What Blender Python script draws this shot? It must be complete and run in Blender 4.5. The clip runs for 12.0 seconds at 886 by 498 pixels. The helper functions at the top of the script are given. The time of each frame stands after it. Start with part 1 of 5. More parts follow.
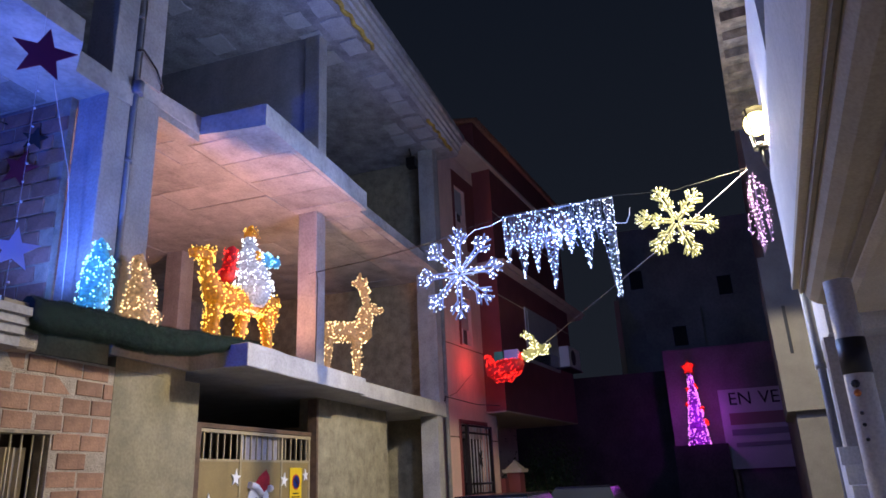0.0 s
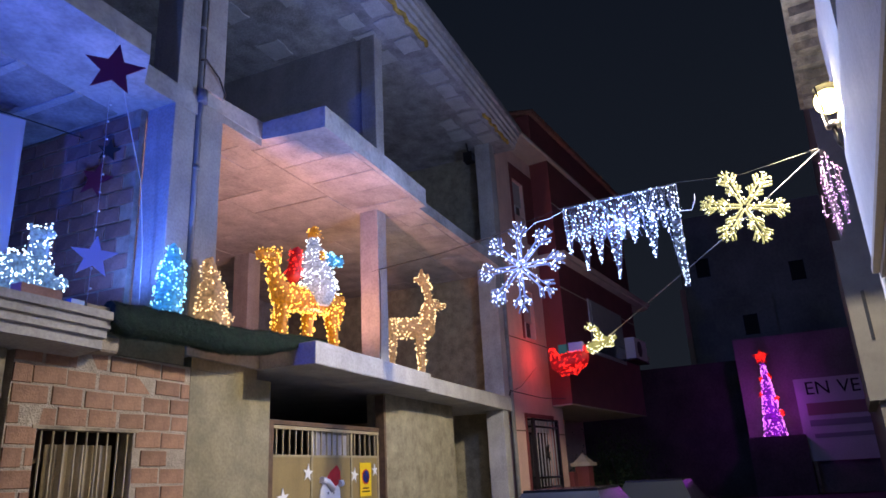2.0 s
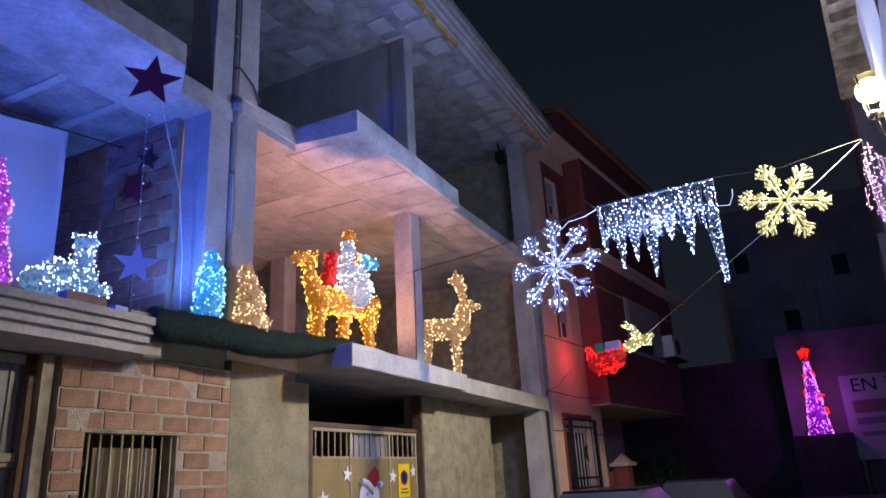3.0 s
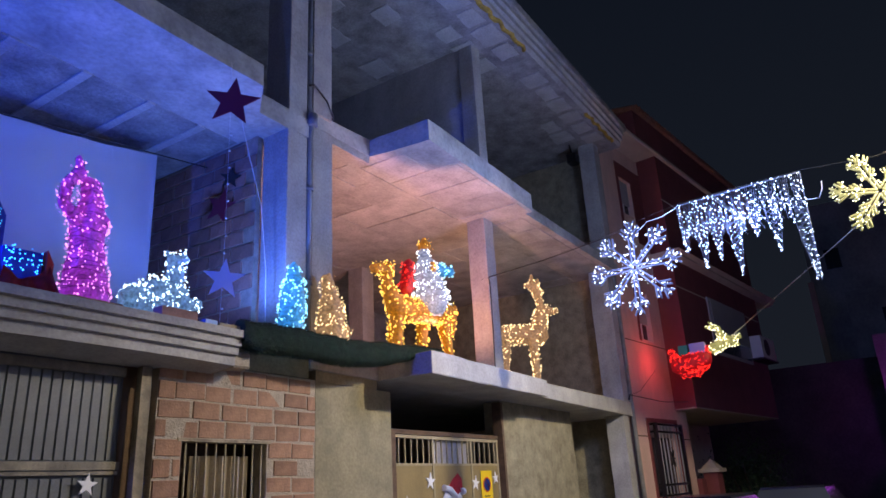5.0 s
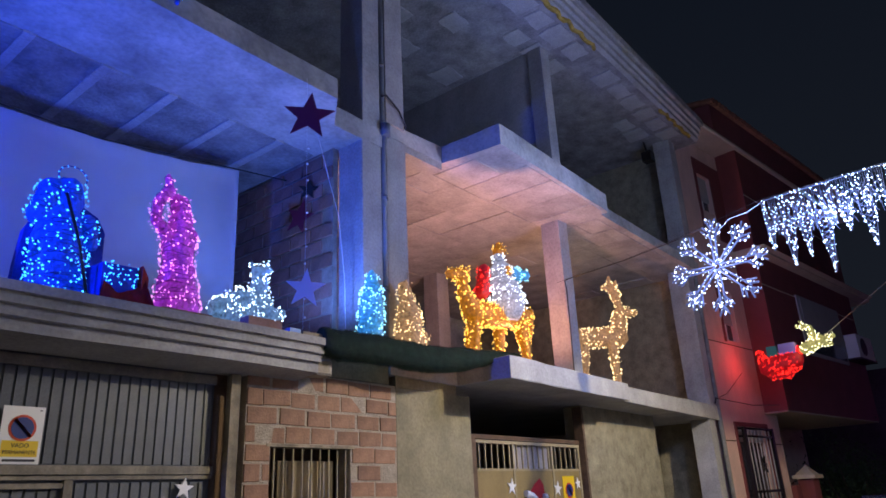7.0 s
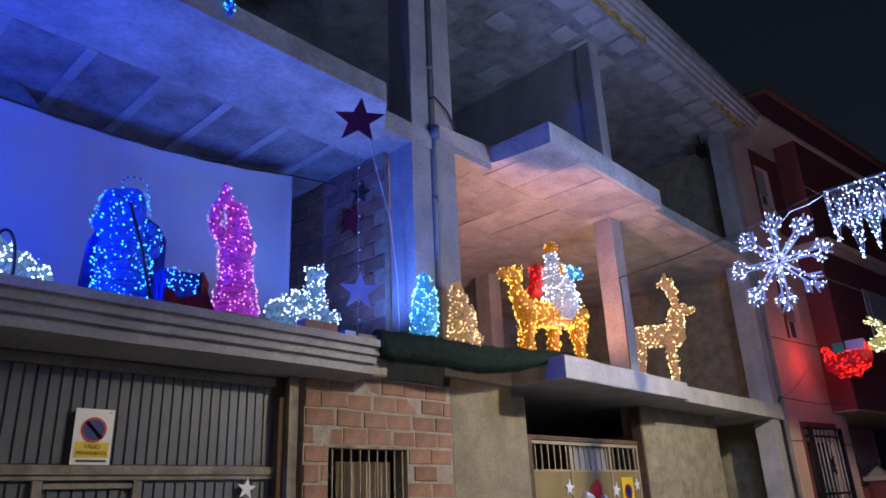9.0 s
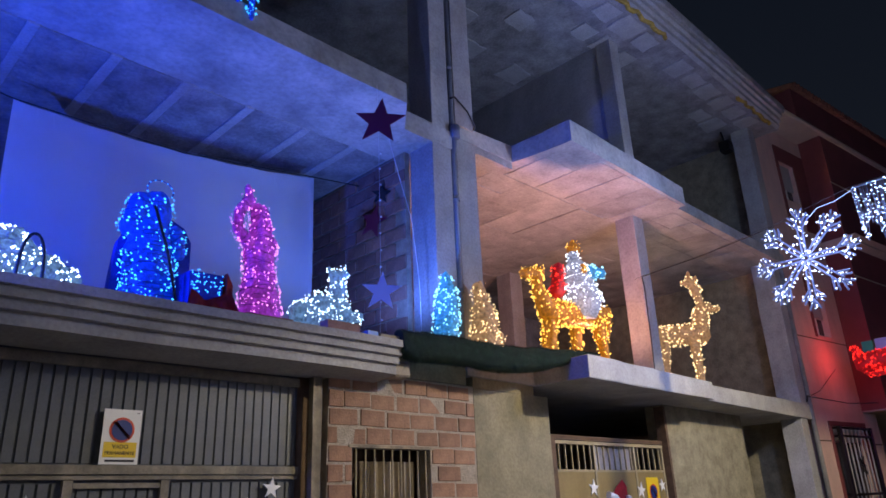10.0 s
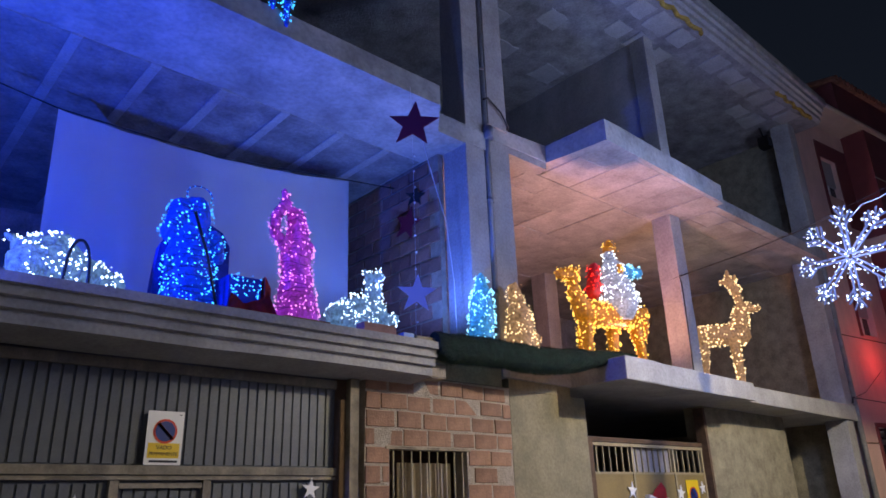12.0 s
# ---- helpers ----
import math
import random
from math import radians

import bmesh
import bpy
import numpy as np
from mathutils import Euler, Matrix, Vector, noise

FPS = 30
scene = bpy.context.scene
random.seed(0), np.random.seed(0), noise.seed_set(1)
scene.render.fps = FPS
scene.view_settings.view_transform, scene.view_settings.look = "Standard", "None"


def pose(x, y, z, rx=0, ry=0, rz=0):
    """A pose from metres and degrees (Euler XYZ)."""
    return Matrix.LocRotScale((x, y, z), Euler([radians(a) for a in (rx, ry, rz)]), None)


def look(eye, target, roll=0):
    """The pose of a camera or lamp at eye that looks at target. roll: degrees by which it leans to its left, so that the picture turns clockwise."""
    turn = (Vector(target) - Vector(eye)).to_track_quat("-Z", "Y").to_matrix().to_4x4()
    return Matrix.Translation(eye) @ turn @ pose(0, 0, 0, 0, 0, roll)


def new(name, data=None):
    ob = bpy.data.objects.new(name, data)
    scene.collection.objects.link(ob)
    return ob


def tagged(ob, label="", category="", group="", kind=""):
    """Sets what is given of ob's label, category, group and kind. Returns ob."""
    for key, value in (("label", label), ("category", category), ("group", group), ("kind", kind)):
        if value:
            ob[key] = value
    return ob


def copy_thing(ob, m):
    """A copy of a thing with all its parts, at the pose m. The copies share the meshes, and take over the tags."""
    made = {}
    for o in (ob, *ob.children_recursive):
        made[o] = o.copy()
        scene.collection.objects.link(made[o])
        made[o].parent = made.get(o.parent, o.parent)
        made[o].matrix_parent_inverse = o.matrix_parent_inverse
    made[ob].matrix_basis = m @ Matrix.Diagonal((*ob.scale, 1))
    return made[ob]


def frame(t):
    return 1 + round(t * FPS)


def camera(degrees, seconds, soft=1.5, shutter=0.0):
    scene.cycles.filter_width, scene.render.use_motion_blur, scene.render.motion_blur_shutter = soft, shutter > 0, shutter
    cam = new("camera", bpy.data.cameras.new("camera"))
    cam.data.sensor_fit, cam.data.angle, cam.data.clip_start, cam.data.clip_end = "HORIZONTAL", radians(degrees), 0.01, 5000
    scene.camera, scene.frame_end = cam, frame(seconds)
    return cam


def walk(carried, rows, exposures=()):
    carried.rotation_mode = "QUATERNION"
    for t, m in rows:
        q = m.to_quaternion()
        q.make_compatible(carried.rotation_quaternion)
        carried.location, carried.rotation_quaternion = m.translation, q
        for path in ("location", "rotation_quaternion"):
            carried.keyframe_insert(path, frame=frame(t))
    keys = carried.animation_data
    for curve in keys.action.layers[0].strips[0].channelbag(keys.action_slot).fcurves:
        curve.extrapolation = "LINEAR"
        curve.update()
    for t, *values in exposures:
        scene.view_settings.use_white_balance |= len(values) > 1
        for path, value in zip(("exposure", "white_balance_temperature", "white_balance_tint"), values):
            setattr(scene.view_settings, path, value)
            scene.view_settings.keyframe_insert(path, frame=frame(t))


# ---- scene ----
cam = camera(64.79, 12.0, soft=1.65)
PATH = [
    (0.0, pose(0.000, 0.001, 1.600, 108.41, 2.65, -71.06)),
    (0.5, pose(-0.003, 0.003, 1.603, 108.34, 2.70, -69.82)),
    (1.0, pose(-0.006, 0.006, 1.604, 108.27, 2.76, -68.56)),
    (1.5, pose(-0.009, 0.011, 1.605, 108.22, 2.84, -67.24)),
    (2.0, pose(-0.013, 0.017, 1.606, 108.21, 2.90, -65.85)),
    (2.5, pose(-0.019, 0.024, 1.608, 108.28, 3.00, -64.44)),
    (3.0, pose(-0.025, 0.030, 1.610, 108.41, 3.10, -62.95)),
    (5.0, pose(-0.052, 0.053, 1.622, 109.20, 3.03, -56.66)),
    (5.5, pose(-0.059, 0.059, 1.624, 109.39, 2.93, -55.03)),
    (6.0, pose(-0.067, 0.063, 1.626, 109.56, 2.78, -53.35)),
    (6.5, pose(-0.076, 0.067, 1.628, 109.71, 2.71, -51.84)),
    (7.0, pose(-0.085, 0.069, 1.631, 109.84, 2.59, -50.51)),
    (9.0, pose(-0.095, 0.084, 1.631, 110.09, 2.34, -46.21)),
    (9.5, pose(-0.097, 0.087, 1.631, 110.12, 2.27, -45.29)),
    (10.0, pose(-0.100, 0.089, 1.631, 110.16, 2.21, -44.43)),
    (10.5, pose(-0.104, 0.090, 1.632, 110.20, 2.13, -43.61)),
    (11.0, pose(-0.108, 0.090, 1.635, 110.23, 2.02, -42.86)),
    (11.5, pose(-0.114, 0.090, 1.639, 110.26, 1.91, -42.20)),
    (12.0, pose(-0.119, 0.089, 1.646, 110.27, 1.77, -41.67)),
]
EXPOSURES = [(0.0, 0.22), (3.0, 0.16), (6.0, 0.06), (9.0, -0.02), (12.0, -0.06)]
walk(cam, PATH, EXPOSURES)

# ---------------------------------------------------------------- night sky
world = bpy.data.worlds.new("night")
scene.world = world
world.use_nodes = True
wn = world.node_tree
wbg = wn.nodes["Background"]
wtc = wn.nodes.new("ShaderNodeTexCoord")
wsep = wn.nodes.new("ShaderNodeSeparateXYZ")
wramp = wn.nodes.new("ShaderNodeValToRGB")
wramp.color_ramp.elements[0].position, wramp.color_ramp.elements[0].color = 0.0, (0.0100, 0.0120, 0.0175, 1)
wramp.color_ramp.elements[1].position, wramp.color_ramp.elements[1].color = 0.75, (0.0036, 0.0056, 0.0110, 1)
wn.links.new(wtc.outputs["Generated"], wsep.inputs[0])
wn.links.new(wsep.outputs["Z"], wramp.inputs[0])
wn.links.new(wramp.outputs[0], wbg.inputs["Color"])
wbg.inputs["Strength"].default_value = 1.0


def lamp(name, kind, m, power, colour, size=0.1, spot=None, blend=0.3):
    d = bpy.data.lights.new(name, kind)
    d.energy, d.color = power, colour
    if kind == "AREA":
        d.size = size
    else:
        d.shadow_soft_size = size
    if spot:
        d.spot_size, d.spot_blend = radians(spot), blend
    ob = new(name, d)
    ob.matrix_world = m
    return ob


LAMP = Vector((9.6, -1.50, 6.12))
lamp("street_lamp_light", "SPOT", look(LAMP + Vector((-0.02, 0.1, -0.16)), LAMP + Vector((-0.02, 0.1001, -6.0))), 2120, (1.0, 0.84, 0.56), 0.06, 151, 0.10)
lamp("street_lamp_glow", "POINT", Matrix.Translation(LAMP + Vector((0, 0.1, 0.0))), 30, (1.0, 0.84, 0.50), 0.10)
# unseen second lantern, added behind the camera to lift the near walls and soffit
FILL_LAMP = Vector((-5.0, 0.28, 6.12))
lamp("street_lamp_light", "SPOT", look(FILL_LAMP + Vector((-0.02, 0.1, -0.16)), FILL_LAMP + Vector((-0.02, 0.1001, -6.0))), 170, (1.0, 0.88, 0.66), 0.06, 151, 0.10)
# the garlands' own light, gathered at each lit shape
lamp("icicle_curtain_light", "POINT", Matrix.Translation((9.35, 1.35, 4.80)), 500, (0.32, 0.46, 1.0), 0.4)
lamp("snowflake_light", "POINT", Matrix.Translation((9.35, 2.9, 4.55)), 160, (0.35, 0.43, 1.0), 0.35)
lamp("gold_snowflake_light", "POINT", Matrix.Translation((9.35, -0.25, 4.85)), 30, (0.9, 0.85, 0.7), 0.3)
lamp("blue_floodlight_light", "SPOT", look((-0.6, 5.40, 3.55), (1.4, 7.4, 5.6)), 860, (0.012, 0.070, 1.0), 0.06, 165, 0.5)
# blue fill without a fixture, added to brighten the column and brick partition
lamp("blue_column_fill", "SPOT", look((4.75, 5.65, 3.45), (5.1, 6.4, 6.0)), 250, (0.09, 0.21, 1.0), 0.06, 135, 0.6)
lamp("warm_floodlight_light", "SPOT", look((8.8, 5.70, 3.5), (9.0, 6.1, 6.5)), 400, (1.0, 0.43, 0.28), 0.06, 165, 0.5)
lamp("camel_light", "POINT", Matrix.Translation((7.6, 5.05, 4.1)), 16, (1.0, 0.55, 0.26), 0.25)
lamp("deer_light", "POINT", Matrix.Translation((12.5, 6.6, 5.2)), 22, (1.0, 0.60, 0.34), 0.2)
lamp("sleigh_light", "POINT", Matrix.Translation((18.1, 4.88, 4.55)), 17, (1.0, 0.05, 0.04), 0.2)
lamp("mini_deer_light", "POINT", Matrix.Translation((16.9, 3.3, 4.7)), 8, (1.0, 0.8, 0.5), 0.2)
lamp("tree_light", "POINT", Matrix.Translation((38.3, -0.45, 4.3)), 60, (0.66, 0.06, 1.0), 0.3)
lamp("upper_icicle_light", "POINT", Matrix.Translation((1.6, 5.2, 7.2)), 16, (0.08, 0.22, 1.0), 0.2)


# ---------------------------------------------------------------- materials
def mat(name, base, rough=0.85, var=0.25, scale=3.0, fine=40.0, bump=0.3, tint=None, metal=0.0, dist=0.01, stain=0.0, island=0.0, joined=False):
    """Node material: broad stains and fine grain over a base colour, with a bump."""
    m = bpy.data.materials.new(name)
    m.use_nodes = True
    n, l = m.node_tree.nodes, m.node_tree.links
    b = n["Principled BSDF"]
    b.inputs["Roughness"].default_value, b.inputs["Metallic"].default_value = rough, metal
    tc = n.new("ShaderNodeTexCoord")
    n1, n2 = n.new("ShaderNodeTexNoise"), n.new("ShaderNodeTexNoise")
    n1.inputs["Scale"].default_value, n1.inputs["Detail"].default_value, n1.inputs["Roughness"].default_value = scale, 6, 0.62
    n2.inputs["Scale"].default_value, n2.inputs["Detail"].default_value = fine, 4
    l.new(tc.outputs["Object"], n1.inputs["Vector"])
    l.new(tc.outputs["Object"], n2.inputs["Vector"])
    r = n.new("ShaderNodeValToRGB")
    lo = tint or [c * (1 - var) for c in base]
    r.color_ramp.elements[0].position, r.color_ramp.elements[0].color = 0.32, (*lo, 1)
    r.color_ramp.elements[1].position, r.color_ramp.elements[1].color = 0.68, (*[min(1, c * (1 + var * 0.5)) for c in base], 1)
    l.new(n1.outputs["Fac"], r.inputs[0])
    mix = n.new("ShaderNodeMix")
    mix.data_type, mix.blend_type = "RGBA", "MULTIPLY"
    mix.inputs["Factor"].default_value = 0.55
    l.new(r.outputs[0], mix.inputs["A"])
    r2 = n.new("ShaderNodeValToRGB")
    r2.color_ramp.elements[0].position, r2.color_ramp.elements[0].color = 0.3, (0.62, 0.62, 0.62, 1)
    r2.color_ramp.elements[1].position, r2.color_ramp.elements[1].color = 0.62, (1, 1, 1, 1)
    l.new(n2.outputs["Fac"], r2.inputs[0])
    l.new(r2.outputs[0], mix.inputs["B"])
    last = mix.outputs["Result"]
    if stain:
        mp = n.new("ShaderNodeMapping")
        mp.inputs["Scale"].default_value = (2.2, 2.2, 0.35)
        l.new(tc.outputs["Object"], mp.inputs["Vector"])
        n3 = n.new("ShaderNodeTexNoise")
        n3.inputs["Scale"].default_value, n3.inputs["Detail"].default_value = 2.2, 5
        l.new(mp.outputs[0], n3.inputs["Vector"])
        r3 = n.new("ShaderNodeValToRGB")
        r3.color_ramp.elements[0].position, r3.color_ramp.elements[0].color = 0.36, (1 - stain, 1 - stain, 1 - stain, 1)
        r3.color_ramp.elements[1].position, r3.color_ramp.elements[1].color = 0.56, (1, 1, 1, 1)
        l.new(n3.outputs["Fac"], r3.inputs[0])
        m3 = n.new("ShaderNodeMix")
        m3.data_type, m3.blend_type = "RGBA", "MULTIPLY"
        m3.inputs["Factor"].default_value = 1.0
        l.new(last, m3.inputs["A"])
        l.new(r3.outputs[0], m3.inputs["B"])
        last = m3.outputs["Result"]
    if island:
        oi = n.new("ShaderNodeNewGeometry" if joined else "ShaderNodeObjectInfo")
        mr = n.new("ShaderNodeMapRange")
        mr.inputs["To Min"].default_value, mr.inputs["To Max"].default_value = 1 - island, 1 + island * 0.4
        l.new(oi.outputs["Random Per Island" if joined else "Random"], mr.inputs["Value"])
        m4 = n.new("ShaderNodeMix")
        m4.data_type, m4.blend_type = "RGBA", "MULTIPLY"
        m4.inputs["Factor"].default_value = 1.0
        l.new(last, m4.inputs["A"])
        l.new(mr.outputs[0], m4.inputs["B"])
        last = m4.outputs["Result"]
    l.new(last, b.inputs["Base Color"])
    if bump:
        bp = n.new("ShaderNodeBump")
        bp.inputs["Strength"].default_value, bp.inputs["Distance"].default_value = bump, dist
        add = n.new("ShaderNodeMath")
        add.operation = "MULTIPLY_ADD"
        add.inputs[1].default_value = 1.5
        l.new(n1.outputs["Fac"], add.inputs[0])
        l.new(n2.outputs["Fac"], add.inputs[2])
        l.new(add.outputs[0], bp.inputs["Height"])
        l.new(bp.outputs[0], b.inputs["Normal"])
    return m


def glow(name, colour, strength):
    m = bpy.data.materials.new(name)
    m.use_nodes = True
    b = m.node_tree.nodes["Principled BSDF"]
    b.inputs["Base Color"].default_value = (*[min(1, c) for c in colour], 1)
    b.inputs["Emission Color"].default_value = (*colour, 1)
    b.inputs["Emission Strength"].default_value = strength
    m.cycles.emission_sampling = "NONE"
    return m


def plain(name, base, rough=0.5, metal=0.0, spec=0.5, trans=0.0):
    m = bpy.data.materials.new(name)
    m.use_nodes = True
    b = m.node_tree.nodes["Principled BSDF"]
    b.inputs["Base Color"].default_value = (*base, 1)
    b.inputs["Roughness"].default_value, b.inputs["Metallic"].default_value = rough, metal
    b.inputs["Transmission Weight"].default_value = trans
    return m


CONCRETE = mat("concrete", (0.42, 0.41, 0.40), 0.9, 0.24, 1.6, 30, 0.3, stain=0.10)
CEILING = mat("cast_ceiling_concrete", (0.47, 0.46, 0.45), 0.9, 0.42, 1.3, 16, 0.5, dist=0.02)
ROUGHCON = mat("rough_concrete", (0.34, 0.33, 0.32), 0.95, 0.45, 2.4, 22, 0.7, dist=0.03)
BOARDS = mat("board_cast_soffit", (0.48, 0.47, 0.46), 0.9, 0.30, 2.2, 24, 0.4, dist=0.012, island=0.16, joined=True)
PLASTER = mat("grey_partition_plaster", (0.50, 0.50, 0.51), 0.92, 0.22, 1.2, 30, 0.25, stain=0.08)
PATCH = mat("pale_infill_block", (0.46, 0.45, 0.44), 0.9, 0.2, 3.0, 30, 0.3)
RENDER = mat("cement_render", (0.275, 0.240, 0.150), 0.92, 0.26, 3.6, 26, 0.35, stain=0.06)
PIERR = mat("patchy_render", (0.335, 0.298, 0.20), 0.92, 0.36, 4.6, 30, 0.4, stain=0.05)
BRICK = mat("hollow_brick", (0.34, 0.19, 0.115), 0.9, 0.30, 5, 45, 0.5, island=0.22, stain=0.15)
BLOCK = mat("partition_brick", (0.36, 0.20, 0.15), 0.9, 0.25, 5, 50, 0.4, island=0.30)
MORTAR = mat("mortar", (0.40, 0.34, 0.26), 0.95, 0.3, 7, 60, 0.8, dist=0.02)
FOAM = mat("yellow_foam", (0.55, 0.36, 0.06), 0.8, 0.5, 9, 50, 0.8, dist=0.03)
STEEL = mat("grey_painted_steel", (0.100, 0.112, 0.130), 0.5, 0.22, 2.0, 60, 0.08, stain=0.12, island=0.10)
STEEL2 = mat("worn_steel_rail", (0.24, 0.21, 0.16), 0.6, 0.45, 6.0, 60, 0.2, stain=0.3)
WOOD = mat("weathered_wood", (0.36, 0.30, 0.20), 0.85, 0.5, 5.0, 50, 0.4, stain=0.45)
GATE = mat("ochre_painted_sheet", (0.285, 0.21, 0.088), 0.55, 0.12, 2.0, 50, 0.06, stain=0.15)
GATEBAR = mat("painted_bar", (0.36, 0.30, 0.18), 0.5, 0.2, 6, 50, 0.1)
# rust of the frames; the same dark brown also fills shaded gaps
RUSTDARK = mat("rust_and_dark_gap", (0.12, 0.07, 0.04), 0.8, 0.4, 8, 60, 0.3)
PINK = mat("salmon_wall_paint", (0.74, 0.50, 0.43), 0.85, 0.10, 2.0, 60, 0.15, stain=0.08)
RED = mat("dark_red_wall_paint", (0.205, 0.050, 0.050), 0.8, 0.15, 2.0, 60, 0.15)
CREAM = mat("cream_stucco", (0.58, 0.48, 0.38), 0.85, 0.12, 2.0, 60, 0.15)
TILE = mat("roof_tile", (0.30, 0.12, 0.07), 0.85, 0.35, 8, 50, 0.3)
WHITE = mat("white_wall_paint", (0.74, 0.73, 0.72), 0.85, 0.06, 1.5, 50, 0.15, stain=0.06)
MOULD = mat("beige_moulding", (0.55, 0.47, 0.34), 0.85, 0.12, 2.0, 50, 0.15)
# the next two are the beige scaled down, shade held in the colour
MOULD_COVE = mat("half_shaded_beige_cove", (0.40, 0.34, 0.25), 0.85, 0.15, 2.0, 50, 0.15)
MOULD_SHADE = mat("shaded_beige_moulding", (0.30, 0.25, 0.18), 0.85, 0.15, 2.0, 50, 0.15)
GREYWALL = mat("grey_roughcast", (0.17, 0.165, 0.165), 0.9, 0.15, 2.5, 80, 0.4)
# darkness put into the colour, so the tree's violet spill stays hidden
PLOTWALL = mat("unlit_plot_wall", (0.11, 0.11, 0.11), 0.95, 0.4, 0.5, 8, 0.3)
# base colour raised to stand in for the haze round the street lamp
HAZEWALL = mat("haze_lifted_far_wall", (0.42, 0.43, 0.43), 0.95, 0.4, 0.3, 6, 0.2)
FARWALL = mat("far_plaster", (0.30, 0.26, 0.28), 0.9, 0.25, 0.6, 12, 0.2)
ASPHALT = mat("worn_concrete_road", (0.17, 0.165, 0.155), 0.9, 0.3, 1.0, 90, 0.4)
PAVE = mat("pavement_concrete", (0.26, 0.25, 0.23), 0.9, 0.25, 2.0, 50, 0.3)
# pale so that the added pavement throws lamp light back up
BOUNCEPAVE = mat("pale_bounce_pavement", (0.50, 0.47, 0.42), 0.85, 0.2, 2.0, 50, 0.2)
TURF = mat("green_artificial_turf", (0.005, 0.028, 0.014), 0.95, 0.5, 14, 160, 1.0, dist=0.03)
PIPE = mat("grey_pvc_pipe", (0.18, 0.19, 0.21), 0.45, 0.15, 3, 50, 0.05)
SHEET = mat("white_fabric_sheet", (0.74, 0.74, 0.78), 0.9, 0.05, 2.0, 300, 0.1)
CABLE = plain("black_cable", (0.012, 0.012, 0.014), 0.6)
WHITECABLE = plain("white_cable", (0.55, 0.55, 0.58), 0.5)
IRON = plain("black_wrought_iron", (0.012, 0.010, 0.010), 0.45, 0.4)
SIGNWHITE = plain("white_sign_plate", (0.72, 0.72, 0.70), 0.4)
SIGNYELLOW = plain("yellow_sign_paint", (0.72, 0.50, 0.02), 0.4)
SIGNRED = plain("red_sign_paint", (0.55, 0.06, 0.02), 0.4)
SIGNBLUE = plain("blue_sign_paint", (0.015, 0.03, 0.16), 0.4)
BLACK = plain("black_paint", (0.012, 0.012, 0.014), 0.5)
STARWHITE = plain("white_painted_board", (0.72, 0.72, 0.74), 0.55)
STARRED = plain("dark_red_painted_board", (0.16, 0.015, 0.05), 0.5)
REDCLOTH = mat("red_velvet", (0.36, 0.012, 0.02), 0.85, 0.4, 8, 90, 0.3)
BLUECLOTH = mat("blue_cloak_cloth", (0.02, 0.04, 0.45), 0.85, 0.4, 5, 60, 0.3)
GLASS = plain("dark_window_glass", (0.03, 0.035, 0.05), 0.08)
SHUTTER = mat("grey_roller_shutter", (0.40, 0.38, 0.38), 0.6, 0.1, 3, 40, 0.1)
CURTAIN = mat("beige_curtain", (0.42, 0.35, 0.24), 0.9, 0.25, 4, 80, 0.3)
CARPAINT = plain("dark_car_paint", (0.012, 0.012, 0.015), 0.22, 0.2)
CHROME = plain("chrome", (0.7, 0.7, 0.7), 0.15, 1.0)
TYRE = plain("tyre_rubber", (0.015, 0.015, 0.015), 0.9)
LEAF = mat("dark_leaves", (0.05, 0.09, 0.03), 0.7, 0.4, 6, 40, 0.2)
BARK = mat("bark", (0.12, 0.09, 0.06), 0.9, 0.3, 6, 40, 0.5)
GIFTG = plain("green_gift_paper", (0.03, 0.25, 0.16), 0.4)
GIFTP = plain("lilac_gift_paper", (0.30, 0.25, 0.55), 0.4)


# ---------------------------------------------------------------- mesh helpers
def box(bm, x0, x1, y0, y1, z0, z1):
    v = [bm.verts.new(p) for p in ((x0, y0, z0), (x1, y0, z0), (x1, y1, z0), (x0, y1, z0), (x0, y0, z1), (x1, y0, z1), (x1, y1, z1), (x0, y1, z1))]
    for f in ((3, 2, 1, 0), (4, 5, 6, 7), (0, 1, 5, 4), (1, 2, 6, 5), (2, 3, 7, 6), (3, 0, 4, 7)):
        bm.faces.new([v[i] for i in f])


def prism(bm, pts, z0, z1):
    """Upright prism over plan points; z0 and z1 may be lists, one height a corner."""
    n = len(pts)
    za = z0 if isinstance(z0, (list, tuple)) else [z0] * n
    zb = z1 if isinstance(z1, (list, tuple)) else [z1] * n
    a = [bm.verts.new((p[0], p[1], za[i])) for i, p in enumerate(pts)]
    b = [bm.verts.new((p[0], p[1], zb[i])) for i, p in enumerate(pts)]
    bm.faces.new(a[::-1])
    bm.faces.new(b)
    for i in range(n):
        j = (i + 1) % n
        bm.faces.new((a[i], a[j], b[j], b[i]))


def sweep_x(bm, prof, x0, x1, close=True):
    """A profile of (y, z) points run along x."""
    a = [bm.verts.new((x0, y, z)) for y, z in prof]
    b = [bm.verts.new((x1, y, z)) for y, z in prof]
    n = len(prof)
    for i in range(n if close else n - 1):
        j = (i + 1) % n
        bm.faces.new((a[i], a[j], b[j], b[i]))
    if close:
        bm.faces.new(a[::-1])
        bm.faces.new(b)


